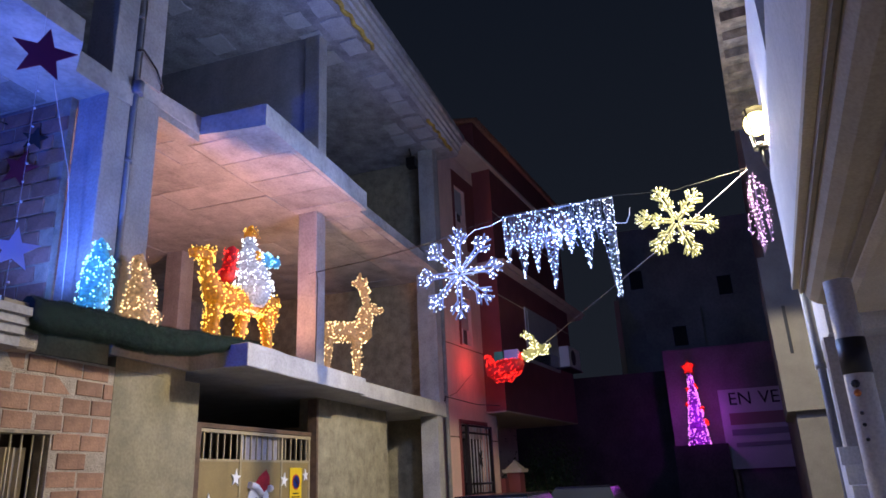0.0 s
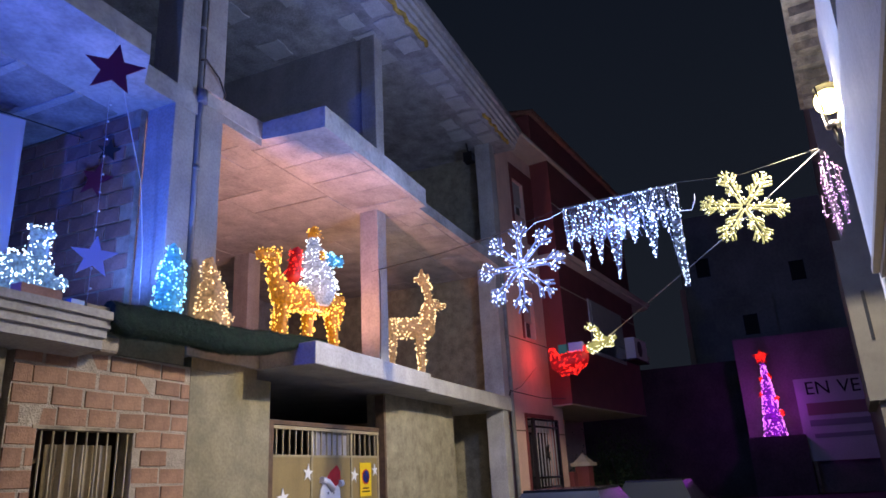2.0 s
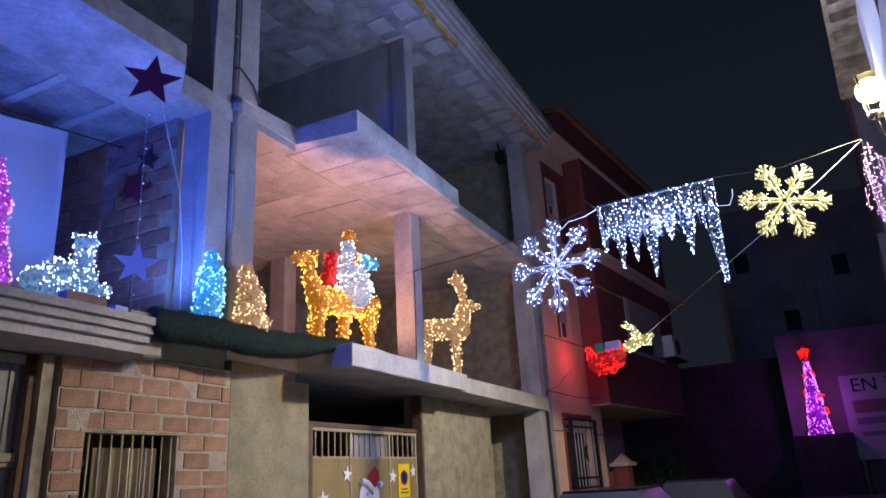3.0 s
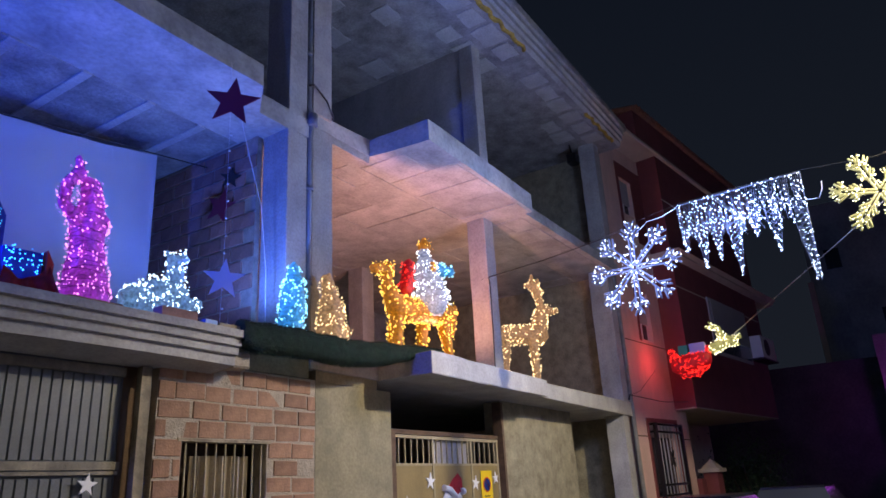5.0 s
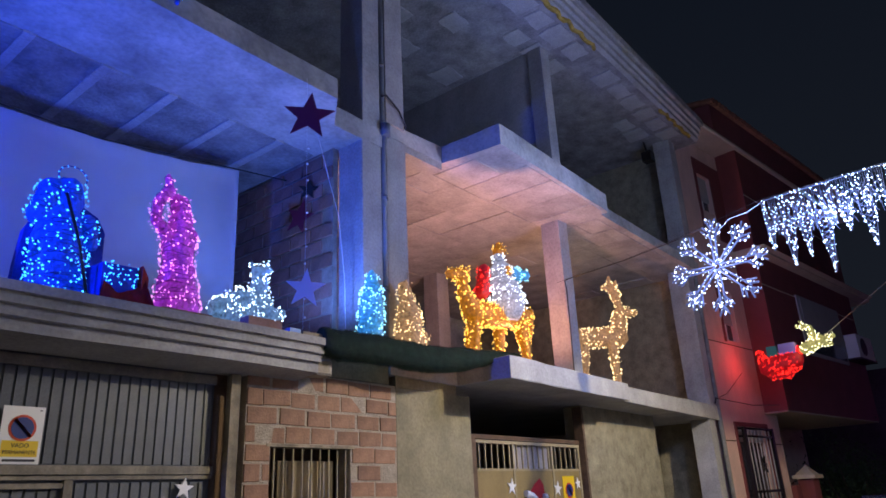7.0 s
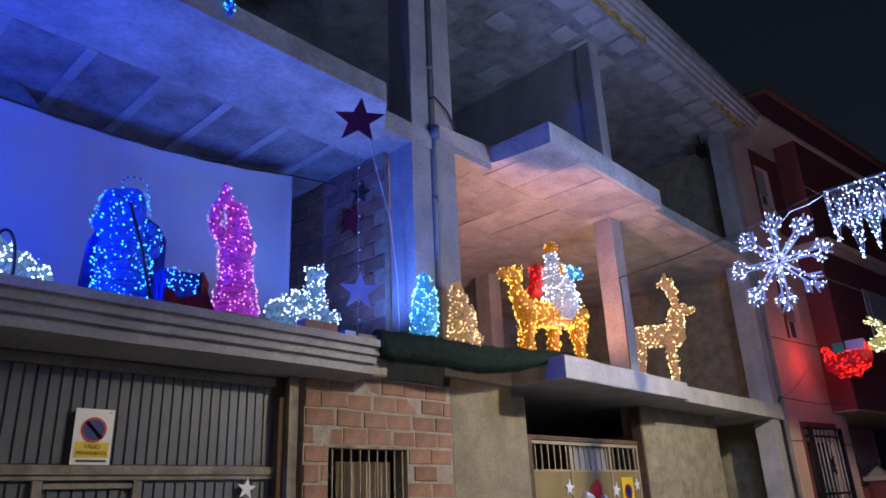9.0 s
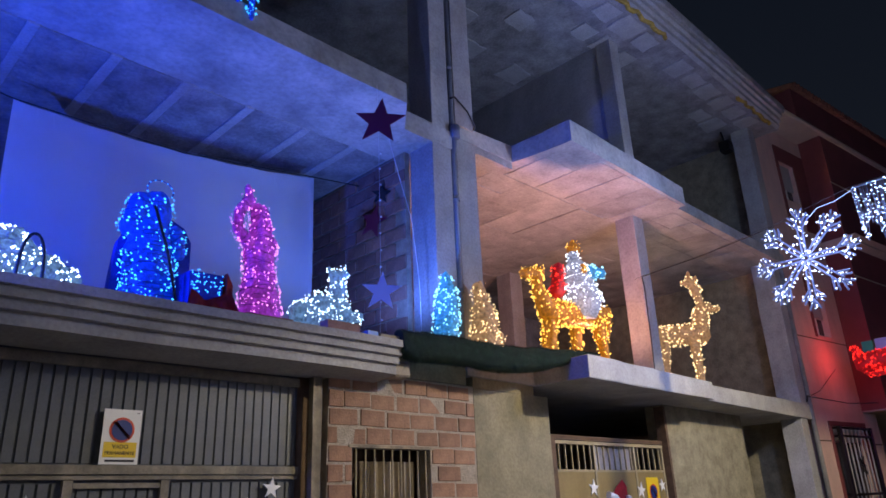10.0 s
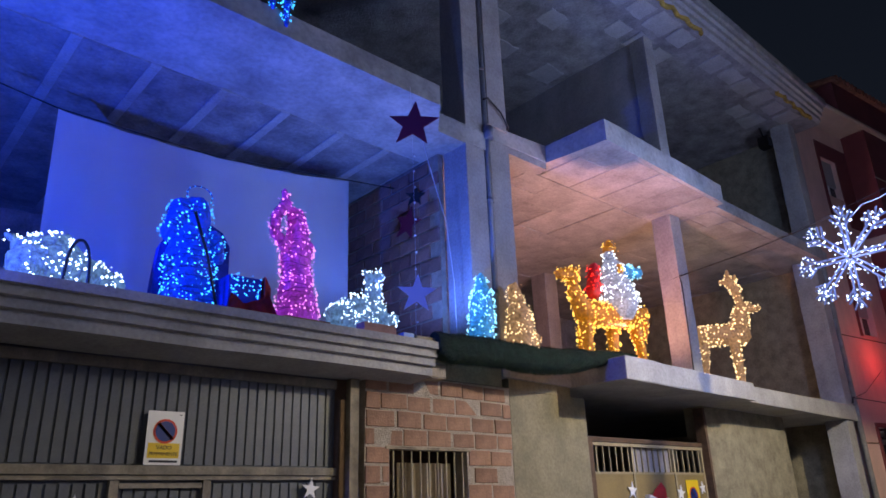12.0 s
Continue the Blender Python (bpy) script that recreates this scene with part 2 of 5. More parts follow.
def tube(bm, pts, r, seg=6, r1=None, mi=0):
    """A round tube along points, from radius r to r1."""
    pts = [Vector(p) for p in pts]
    rings = []
    for i, p in enumerate(pts):
        d = (pts[min(i + 1, len(pts) - 1)] - pts[max(i - 1, 0)]).normalized()
        u = d.orthogonal().normalized()
        if rings:
            u = (last - d * last.dot(d)).normalized()
        last = u
        w = d.cross(u)
        rr = r if r1 is None else r + (r1 - r) * i / max(1, len(pts) - 1)
        rings.append([bm.verts.new(p + rr * (math.cos(2 * math.pi * k / seg) * u + math.sin(2 * math.pi * k / seg) * w)) for k in range(seg)])
    for a, b in zip(rings, rings[1:]):
        for k in range(seg):
            f = bm.faces.new((a[k], a[(k + 1) % seg], b[(k + 1) % seg], b[k]))
            f.material_index, f.smooth = mi, True
    for ring in (rings[0][::-1], rings[-1]):
        f = bm.faces.new(ring)
        f.material_index = mi


def bevel(bm, w=0.01, seg=1):
    bmesh.ops.bevel(bm, geom=[e for e in bm.edges if e.is_manifold and e.calc_face_angle(0) > 0.5], offset=w, segments=seg, affect="EDGES", profile=0.5)


def rag(bm, amount, cuts, seed=0):
    """Break long straight edges up a little, as site-cast concrete is."""
    long = [e for e in bm.edges if e.calc_length() > 0.8]
    bmesh.ops.subdivide_edges(bm, edges=long, cuts=cuts, use_grid_fill=True)
    for v in bm.verts:
        v.co += noise.noise_vector(v.co * 2.3 + Vector((seed, 0, 0))) * amount


def mesh_of(name, bm, mats):
    bmesh.ops.recalc_face_normals(bm, faces=bm.faces)
    me = bpy.data.meshes.new(name)
    bm.to_mesh(me)
    bm.free()
    for m in mats if isinstance(mats, (list, tuple)) else [mats]:
        me.materials.append(m)
    return me


def part(name, bm, material, parent=None, label=""):
    ob = new(name, mesh_of(name, bm, material))
    if parent is not None:
        ob.parent = parent
        ob.matrix_parent_inverse = parent.matrix_world.inverted()
    return tagged(ob, label)


def thing(name, place, label, category, group="", kind=""):
    e = new(name)
    e.empty_display_size = 0.2
    e.location = place
    e.matrix_world = Matrix.Translation(place)
    return tagged(e, label, category, group, kind)


def one_box(name, material, parent, *dims, label="", bev=0.0):
    bm = bmesh.new()
    box(bm, *dims)
    if bev:
        bevel(bm, bev)
    return part(name, bm, material, parent, label)


def structure(name, bm, material, label, category):
    return tagged(part(name, bm, material), label, category, kind="structure")


def star_points(r, k=0.42, n=5, turn=0.0):
    return [((r if i % 2 == 0 else r * k) * math.sin(math.pi * i / n + turn), (r if i % 2 == 0 else r * k) * math.cos(math.pi * i / n + turn)) for i in range(2 * n)]


def star_mesh(bm, r, thick, k=0.42, mi=0, turn=0.0):
    """A flat star in the x-z plane, front towards -y."""
    pts = star_points(r, k, 5, turn)
    a = [bm.verts.new((x, -thick / 2, z)) for x, z in pts]
    b = [bm.verts.new((x, thick / 2, z)) for x, z in pts]
    fs = [bm.faces.new(a), bm.faces.new(b[::-1])]
    for i in range(len(pts)):
        j = (i + 1) % len(pts)
        fs.append(bm.faces.new((a[j], a[i], b[i], b[j])))
    for f in fs:
        f.material_index = mi


# ---------------------------------------------------------------- ground
bm = bmesh.new()
box(bm, -300, 300, -300, 300, -0.5, -0.004)
structure("ground", bm, ASPHALT, "worn concrete street ground reaching out of sight", "ground")
bm = bmesh.new()
box(bm, -20, 60, 5.0, 6.4, -0.1, 0.14)
bevel(bm, 0.02)
structure("pavement", bm, PAVE, "raised concrete pavement along the unfinished building", "pavement")

# unseen slab, added as a reflector for the balcony underside
bm = bmesh.new()
box(bm, -20, 8, -1.9, 0.35, -0.1, 0.14)
bevel(bm, 0.02)
structure("pavement", bm, BOUNCEPAVE, "pale unseen pavement added before the white house to bounce light upward", "pavement")

# ---------------------------------------------------------------- unfinished building
XL, YB = -5.0, 12.0
site = thing("unfinished_building", (6, 6, 0), "unfinished concrete frame building with open upper floors", "building")

bm = bmesh.new()
box(bm, XL, 4.9, 6.125, YB, 3.02, 3.28)
prof = [(5.50, 3.28), (5.50, 3.205), (5.545, 3.20), (5.545, 3.125), (5.59, 3.12), (5.59, 3.045), (5.64, 3.04), (5.64, 2.945), (6.0, 2.90), (6.12, 2.90), (6.12, 3.28)]
sweep_x(bm, prof, XL, 4.72)
rag(bm, 0.012, 14)
part("lower_floor_slab", bm, CONCRETE, site, "concrete slab with a stepped cornice edge")

bm = bmesh.new()
prism(bm, [(XL, 5.52), (4.86, 5.52), (5.25, 6.0), (6.16, 6.0), (6.16, YB), (XL, YB)], 6.23, 6.51)
rag(bm, 0.010, 10, 3)
part("middle_floor_slab", bm, CEILING, site, "grey cast concrete slab with a balcony edge")
one_box("ceiling_infill", ROUGHCON, site, -3.4, 5.6, 6.82, YB - 0.1, 6.214, 6.226)
# ribs under the left bay
for k, x in enumerate((-2.0, -1.25, -0.45, 0.33, 1.12, 1.92, 2.70, 3.48, 4.28, 5.02)):
    bm = bmesh.new()
    box(bm, x - 0.055, x + 0.055, 6.80, YB - 0.2, 6.198, 6.222)
    part("ceiling_rib", bm, PATCH, site)

bm = bmesh.new()
prism(bm, [(6.18, 5.985), (7.50, 5.985), (7.50, 5.09), (11.28, 5.22), (11.28, 5.36), (16.15, 5.38), (16.15, YB), (6.18, YB)],
      [3.12, 3.10, 3.09, 3.09, 3.10, 3.04, 3.1, 3.1], [3.34, 3.36, 3.39, 3.375, 3.37, 3.36, 3.36, 3.36])
rag(bm, 0.010, 10, 5)
bevel(bm, 0.008)
part("lower_floor_slab", bm, CONCRETE, site, "pale concrete slab with a projecting balcony")
one_box("beam", RENDER, site, 6.29, 7.49, 6.002, 6.3, 2.977, 3.119)
one_box("slab_infill", RENDER, site, 4.91, 6.17, 6.004, 6.9, 3.0, 3.32)

bm = bmesh.new()
prism(bm, [(6.18, 6.05), (7.50, 6.05), (7.62, 5.03), (11.19, 5.117), (11.19, 5.27), (16.3, 5.29), (16.3, YB), (6.18, YB)],
      6.51, [6.72, 6.79, 6.86, 6.86, 6.73, 6.74, 6.80, 6.80])
rag(bm, 0.010, 10, 7)
part("middle_floor_slab", bm, CEILING, site, "pale cast concrete slab with a projecting balcony")
one_box("edge_beam", CONCRETE, site, 6.19, 7.49, 6.056, 6.34, 6.39, 6.509, bev=0.008)
# shuttering boards printed into the right bay's soffit, each at its own depth
rs = random.Random(15)
bm = bmesh.new()
for x0, x1, y0, y1 in ((6.68, 16.1, 6.40, YB - 0.3), (7.72, 11.08, 5.14, 6.39), (11.3, 16.1, 5.42, 6.39)):
    x = x0
    while x < x1 - 0.1:
        w = min(rs.uniform(0.66, 0.80), x1 - x)
        y = y0
        while y < y1 - 0.05:
            d = min(rs.choice((0.25, 0.45, 0.8, 1.2, 1.6)), y1 - y)
            if rs.random() > 0.08:
                j = rs.uniform(-0.012, 0.012)
                box(bm, x + 0.006 + j, x + w - 0.006, y + 0.004, y + d - 0.004, 6.488 + rs.uniform(0.0, 0.014), 6.53)
            y += d
        x += w
structure("ceiling", bm, BOARDS, "pale concrete soffit with printed board joints", "ceiling")


def column(x0, x1, y0, y1, z0, z1, seed=0):
    bm = bmesh.new()
    box(bm, x0, x1, y0, y1, z0, z1)
    rag(bm, 0.006, 5, seed)
    bevel(bm, 0.008)
    part("column", bm, CONCRETE, site)


column(5.74, 6.10, 6.0, 6.45, 3.28, 6.24, 1)
column(6.20, 6.60, 6.0, 6.40, 3.28, 6.45, 2)
column(5.77, 6.11, 6.02, 6.47, 6.50, 9.95, 3)
column(6.23, 6.61, 6.02, 6.42, 6.70, 9.95, 4)
column(10.78, 11.12, 5.95, 6.33, 3.36, 6.53, 5)
column(15.75, 16.12, 5.40, 5.88, 3.34, 6.53, 6)
column(15.75, 16.12, 5.31, 5.72, 6.72, 9.95, 7)
column(10.22, 10.52, 5.62, 5.93, 6.80, 9.95, 8)
column(8.5, 8.85, 9.0, 9.4, 3.36, 6.52, 9)
column(11.6, 12.0, 9.6, 10.0, 3.36, 6.52, 10)
column(15.60, 15.95, 5.42, 5.84, 0.1, 3.08, 11)
column(-3.9, -3.5, 6.0, 6.4, 3.28, 6.24, 12)
column(-3.9, -3.5, 6.0, 6.4, 6.5, 9.95, 13)

# downpipe in the joint between the two frames
bm = bmesh.new()
tube(bm, [(6.155, 6.02, 3.3), (6.155, 6.02, 6.2), (6.165, 6.0, 6.35), (6.175, 6.05, 6.75), (6.175, 6.06, 10.0)], 0.045, 10)
for z in (4.2, 5.5, 7.6, 9.0):
    tube(bm, [(6.16, 6.02 + (0.03 if z > 6.5 else 0), z - 0.03), (6.16, 6.02 + (0.03 if z > 6.5 else 0), z + 0.03)], 0.058, 10)
tube(bm, [(6.165, 5.97, 6.42), (6.165, 5.97, 6.60)], 0.07, 10)
part("downpipe", bm, PIPE, site, "grey plastic downpipe with a coupling")

bm = bmesh.new()
tube(bm, [(6.12, 5.99, 7.05), (6.2, 5.98, 7.1), (6.45, 5.97, 6.95), (6.62, 6.0, 6.78), (6.66, 6.1, 6.74)], 0.014, 6)
part("loose_cable", bm, CABLE, site, "black cable looped round the column")

# roof slab, infill blocks and eave
bm = bmesh.new()
box(bm, XL, 16.5, 4.84, YB, 9.92, 10.18)
rag(bm, 0.014, 12, 9)
part("roof_slab", bm, ROUGHCON, site, "rough grey concrete roof slab")
rs = random.Random(5)
for row in range(5):
    for k in range(20):
        x = 3.6 + k * 0.66 + (0.0, 0.16, 0.3, 0.1, 0.22)[row]
        y = 5.22 + row * 0.60
        if x > 15.6 or rs.random() < (0.04, 0.30, 0.72, 0.85, 0.85)[row]:
            continue
        bm = bmesh.new()
        w, d = rs.uniform(0.22, 0.32), rs.uniform(0.18, 0.26)
        ring = [(-w, -d), (-w * 0.2, -d), (w * 0.4, -d), (w, -d), (w, d * 0.1), (w, d), (w * 0.2, d), (-w * 0.5, d), (-w, d), (-w, 0.0)]
        prism(bm, [(x + p * rs.uniform(0.88, 1.06), y + q * rs.uniform(0.85, 1.06)) for p, q in ring], 9.898, 9.93)
        part("infill_block", bm, PATCH, site)
bm = bmesh.new()
sweep_x(bm, [(4.86, 9.90), (4.78, 9.94), (4.78, 10.04), (4.72, 10.05), (4.72, 10.16), (4.66, 10.17), (4.66, 10.28), (4.86, 10.28)], XL, 16.4)
rag(bm, 0.01, 12, 4)
part("eave_cornice", bm, CONCRETE, site, "stepped concrete eave cornice")
bm = bmesh.new()
sweep_x(bm, [(4.86, 10.285), (4.62, 10.285), (4.60, 10.32), (4.60, 10.46), (4.8, 10.56), (6.0, 10.8), (6.0, 10.285)], XL, 16.45)
rag(bm, 0.012, 12, 2)
part("roof_edge", bm, ROUGHCON, site, "dark weathered roof edge")
for a, b in ((3.0, 11.2), (14.2, 16.2)):
    bm = bmesh.new()
    n = int((b - a) / 0.12)
    tube(bm, [(a + i * 0.12, 4.86 + 0.025 * math.sin(i * 1.7), 9.90 + 0.012 * math.sin(i * 2.3)) for i in range(n)], 0.045, 7)
    for v in bm.verts:
        v.co += noise.noise_vector(v.co * 9) * 0.03
    part("foam_bead", bm, FOAM, site, "bead of yellow expanding foam")

# walls of the frame
one_box("back_wall", ROUGHCON, site, XL, 16.5, YB, YB + 0.2, 0.0, 10.2)
one_box("side_wall", ROUGHCON, site, XL - 0.2, XL, 5.98, YB + 0.2, 0.0, 10.2)
bm = bmesh.new()
box(bm, 16.36, 16.56, 5.62, YB, 0.0, 9.94)
part("party_wall", bm, PIERR, site, "brownish rendered party wall")
one_box("upper_partition", PLASTER, site, 10.25, 10.40, 5.935, YB - 0.01, 6.80, 9.93)
one_box("ground_floor_slab", PAVE, site, XL, 16.5, 5.9, YB, -0.05, 0.13)

# garage bay and walls at street level
bm = bmesh.new()
prism(bm, [(6.29, 6.0), (7.78, 6.0), (7.78, 6.35), (6.29, 6.35)], 0.1, 2.975)
rag(bm, 0.006, 4, 2)
part("rendered_wall", bm, RENDER, site, "ochre cement-rendered wall")
bm = bmesh.new()
prism(bm, [(10.97, 6.0), (13.98, 6.0), (13.98, 6.35), (10.97, 6.35)], 0.1, 3.08)
rag(bm, 0.006, 4, 6)
part("rendered_wall", bm, PIERR, site, "patchy ochre cement-rendered pier")
one_box("recess_wall", PIERR, site, 13.98, 16.3, 6.95, 7.1, 0.1, 3.07)
one_box("recess_side", PIERR, site, 13.81, 13.979, 6.36, 7.1, 0.1, 3.07)
one_box("inner_garage_wall", ROUGHCON, site, 4.0, 4.1, 6.35, YB, 0.1, 3.02)
one_box("inner_garage_wall", ROUGHCON, site, 6.5, 6.6, 6.36, YB, 0.1, 3.1)

# mortar bed and bricks of the street wall
bm = bmesh.new()
box(bm, 4.12, 4.43, 6.003, 6.2, 0.1, 2.99)
box(bm, 5.53, 6.285, 6.003, 6.2, 0.1, 2.99)
box(bm, 4.43, 5.53, 6.003, 6.2, 2.24, 2.99)
box(bm, 4.43, 5.53, 6.003, 6.2, 0.1, 1.05)
rag(bm, 0.005, 8)
brick_wall = part("brick_wall", bm, MORTAR, site, "rough hollow-brick wall with thick mortar joints")
one_box("lintel", WOOD, site, 4.38, 5.58, 5.99, 6.15, 2.222, 2.25, bev=0.006)


def brick_block(name, lx, ly, lz):
    bm = bmesh.new()
    box(bm, -lx / 2, lx / 2, -ly / 2, ly / 2, -lz / 2, lz / 2)
    bmesh.ops.bevel(bm, geom=bm.edges[:], offset=0.006, segments=1, affect="EDGES")
    return mesh_of(name, bm, BRICK)


WINDOW = thing("barred_window", (4.98, 6.05, 1.05), "barred window opening with a beige curtain in the brick wall", "window")
for k in range(9):
    bm = bmesh.new()
    x = 4.50 + k * 0.122
    tube(bm, [(x, 6.03, 1.05), (x, 6.03, 2.215)], 0.010, 6)
    part("bar", bm, GATEBAR, WINDOW)
bm = bmesh.new()
n = 40
ring = [(4.66 + 0.74 * i / n, 6.17 + 0.030 * math.sin(i * 1.1) + 0.012 * math.sin(i * 2.7)) for i in range(n + 1)]
prism(bm, ring + [(x, y + 0.006) for x, y in ring[::-1]], 1.0, 2.10)
part("curtain", bm, CURTAIN, WINDOW, "hanging beige curtain")
# added dark sheet, stands in for the unlit room behind the curtain
one_box("dark_backing", RUSTDARK, WINDOW, 4.2, 6.2, 6.45, 6.47, 0.9, 2.4)
one_box("frame", RUSTDARK, WINDOW, 4.432, 5.528, 6.1, 6.14, 1.052, 1.09)

# ---------------------------------------------------------------- garage door
door = thing("garage_door", (1.2, 6.15, 0.1), "grey ribbed steel garage door with worn rails", "garage door")
one_box("panel", STEEL, door, XL + 0.1, 3.86, 6.17, 6.2, 0.12, 2.98)
slat_up = bmesh.new()
prism(slat_up, [(-0.0445, 0.0), (-0.039, -0.011), (0.037, -0.011), (0.040, -0.016), (0.0445, 0.0)], 0, 0.84)
slat_up = mesh_of("slat", slat_up, STEEL)
slat_lo = bmesh.new()
prism(slat_lo, [(-0.0445, 0.0), (-0.039, -0.011), (0.037, -0.011), (0.040, -0.016), (0.0445, 0.0)], 0, 1.6)
slat_lo = mesh_of("slat", slat_lo, STEEL)
for k in range(58):
    x = 3.795 - k * 0.0935
    for me, z in ((slat_up, 2.05), (slat_lo, 0.3)):
        if me is slat_lo and (1.74 < x < 1.85 or 2.50 < x < 2.62):
            continue
        o = new("slat", me)
        o.parent, o.location = door, Vector((x, 6.168, z)) - door.location
one_box("rail", STEEL2, door, XL + 0.1, 3.86, 6.11, 6.168, 1.965, 2.035, bev=0.005)
one_box("rail", STEEL2, door, XL + 0.1, 3.86, 6.125, 6.168, 1.925, 1.955, bev=0.004)
one_box("rail", STEEL2, door, XL + 0.1, 3.86, 6.13, 6.168, 2.80, 2.885, bev=0.004)
wicket = one_box("wicket_door_frame", STEEL2, door, 1.765, 1.835, 6.115, 6.168, 0.2, 1.92, bev=0.004)
one_box("wicket_door_frame", STEEL2, door, 2.525, 2.595, 6.115, 6.168, 0.2, 1.92, bev=0.004)
one_box("wicket_door_frame", STEEL2, door, 1.84, 2.52, 6.12, 6.168, 1.86, 1.90, bev=0.004)
bm = bmesh.new()
box(bm, 3.925, 4.03, 5.98, 6.06, 0.1, 2.89)
rag(bm, 0.006, 8)
tagged(part("door_post", bm, WOOD), "weathered wooden post beside the garage door", "post", kind="structure")
# dark strip behind the post, giving the gap its shade by colour
one_box("dark_gap_backing", RUSTDARK, site, 3.865, 4.115, 6.18, 6.3, 0.1, 3.02)


def text_on(name, words, size, m, material, parent, label=""):
    """Flat lettering, turned into a mesh, facing -y before m."""
    cu = bpy.data.curves.new(name, "FONT")
    cu.body, cu.size, cu.align_x, cu.align_y, cu.extrude = words, size, "CENTER", "CENTER", 0.001
    tmp = bpy.data.objects.new(name, cu)
    me = bpy.data.meshes.new_from_object(tmp)
    bpy.data.objects.remove(tmp)
    me.transform(m @ pose(0, 0, 0, 90, 0, 0))
    me.materials.clear()
    me.materials.append(material)
    ob = new(name, me)
    ob.parent = parent
    ob.matrix_parent_inverse = parent.matrix_world.inverted()
    return tagged(ob, label)


def disc(bm, x, y, z, r, thick, seg=28):
    a = [bm.verts.new((x + r * math.cos(2 * math.pi * k / seg), y, z + r * math.sin(2 * math.pi * k / seg))) for k in range(seg)]
    b = [bm.verts.new((v.co.x, y + thick, v.co.z)) for v in a]
    bm.faces.new(a)
    bm.faces.new(b[::-1])
    for k in range(seg):
        bm.faces.new((a[k], b[k], b[(k + 1) % seg], a[(k + 1) % seg]))


def no_parking(x, y, z, w, h, all_yellow, lean=0.0):
    """A driveway sign with its lower left corner at x, z."""
    s = thing("no_parking_sign", (x + w / 2, y, z), "yellow driveway no-parking plate with a red and blue disc" if all_yellow else "white and yellow driveway no-parking plate with a red and blue disc", "sign")
    one_box("plate", SIGNYELLOW if all_yellow else SIGNWHITE, s, x, x + w, y - 0.004, y, z, z + h)
    cz = z + h * (0.62 if not all_yellow else 0.58)
    bm = bmesh.new()
    disc(bm, x + w / 2, y - 0.008, cz, w * 0.33, 0.004)
    part("disc_rim", bm, SIGNRED, s)
    bm = bmesh.new()
    disc(bm, x + w / 2, y - 0.012, cz, w * 0.27, 0.004)
    part("disc", bm, SIGNBLUE, s)
    bm = bmesh.new()
    r = w * 0.29
    ex = Vector((1, 0, -1)).normalized() * r
    ey = Vector((1, 0, 1)).normalized() * w * 0.03
    c = Vector((x + w / 2, y - 0.0145, cz))
    v = [bm.verts.new(c + a) for a in (-ex - ey, ex - ey, ex + ey, -ex + ey)]
    f = bm.faces.new(v)
    bmesh.ops.solidify(bm, geom=[f], thickness=0.002)
    bmesh.ops.translate(bm, verts=bm.verts[:], vec=(0, -0.004, 0))
    part("slash", bm, SIGNRED, s)
    if not all_yellow:
        one_box("yellow_panel", SIGNYELLOW, s, x + w * 0.07, x + w * 0.93, y - 0.007, y - 0.003, z + h * 0.125, z + h * 0.40)
        text_on("lettering", "VADO", w * 0.15, pose(x + w / 2, y - 0.009, z + h * 0.315), BLACK, s)
        text_on("lettering", "PERMANENTE", w * 0.125, pose(x + w / 2, y - 0.009, z + h * 0.20), BLACK, s)
        one_box("bar", BLACK, s, x + w * 0.14, x + w * 0.90, y - 0.007, y - 0.003, z + h * 0.045, z + h * 0.085)
        one_box("bar", BLACK, s, x + w * 0.86, x + w * 0.93, y - 0.007, y - 0.003, z + h * 0.93, z + h * 0.945)
    else:
        one_box("bar", BLACK, s, x + w * 0.25, x + w * 0.75, y - 0.007, y - 0.003, z + h * 0.22, z + h * 0.26)
        one_box("bar", BLACK, s, x + w * 0.15, x + w * 0.85, y - 0.007, y - 0.003, z + h * 0.12, z + h * 0.16)
    return s


no_parking(2.0, 6.108, 2.04, 0.305, 0.435, False)

# ---------------------------------------------------------------- ochre gate
gate = thing("metal_gate", (9.4, 6.1, 0.1), "ochre painted sheet-metal gate with barred top", "gate")
one_box("sheet", GATE, gate, 7.98, 8.88, 6.10, 6.13, 0.15, 2.02)
one_box("sheet", GATE, gate, 8.92, 9.98, 6.10, 6.13, 0.15, 2.02)
one_box("sheet", GATE, gate, 10.02, 10.85, 6.10, 6.13, 0.15, 2.02)
one_box("back_sheet", SHUTTER, gate, 8.94, 9.97, 6.16, 6.18, 2.02, 2.37)
one_box("top_rail", GATEBAR, gate, 7.92, 10.895, 6.08, 6.14, 2.375, 2.42, bev=0.005)
one_box("lintel_rail", RUSTDARK, gate, 7.79, 10.895, 6.07, 6.15, 2.43, 2.49, bev=0.005)
for x in (7.93, 8.88, 9.98, 10.845):
    one_box("stile", GATEBAR, gate, x, x + 0.045, 6.085, 6.135, 0.15, 2.375, bev=0.004)
one_box("mid_rail", GATEBAR, gate, 7.96, 10.89, 6.088, 6.132, 2.0, 2.03)
for a, span, count in ((7.975, 0.90, 6), (8.925, 1.05, 7), (10.025, 0.82, 5)):
    for k in range(count):
        x = a + span * (k + 0.55) / count
        bm = bmesh.new()
        box(bm, x, x + 0.022, 6.098, 6.12, 2.03, 2.375)
        part("bar", bm, GATEBAR, gate)
one_box("post", RUSTDARK, gate, 7.79, 7.925, 6.04, 6.16, 0.1, 2.43, bev=0.005)
one_box("post", RUSTDARK, gate, 10.90, 10.965, 5.975, 6.15, 0.1, 3.05, bev=0.005)
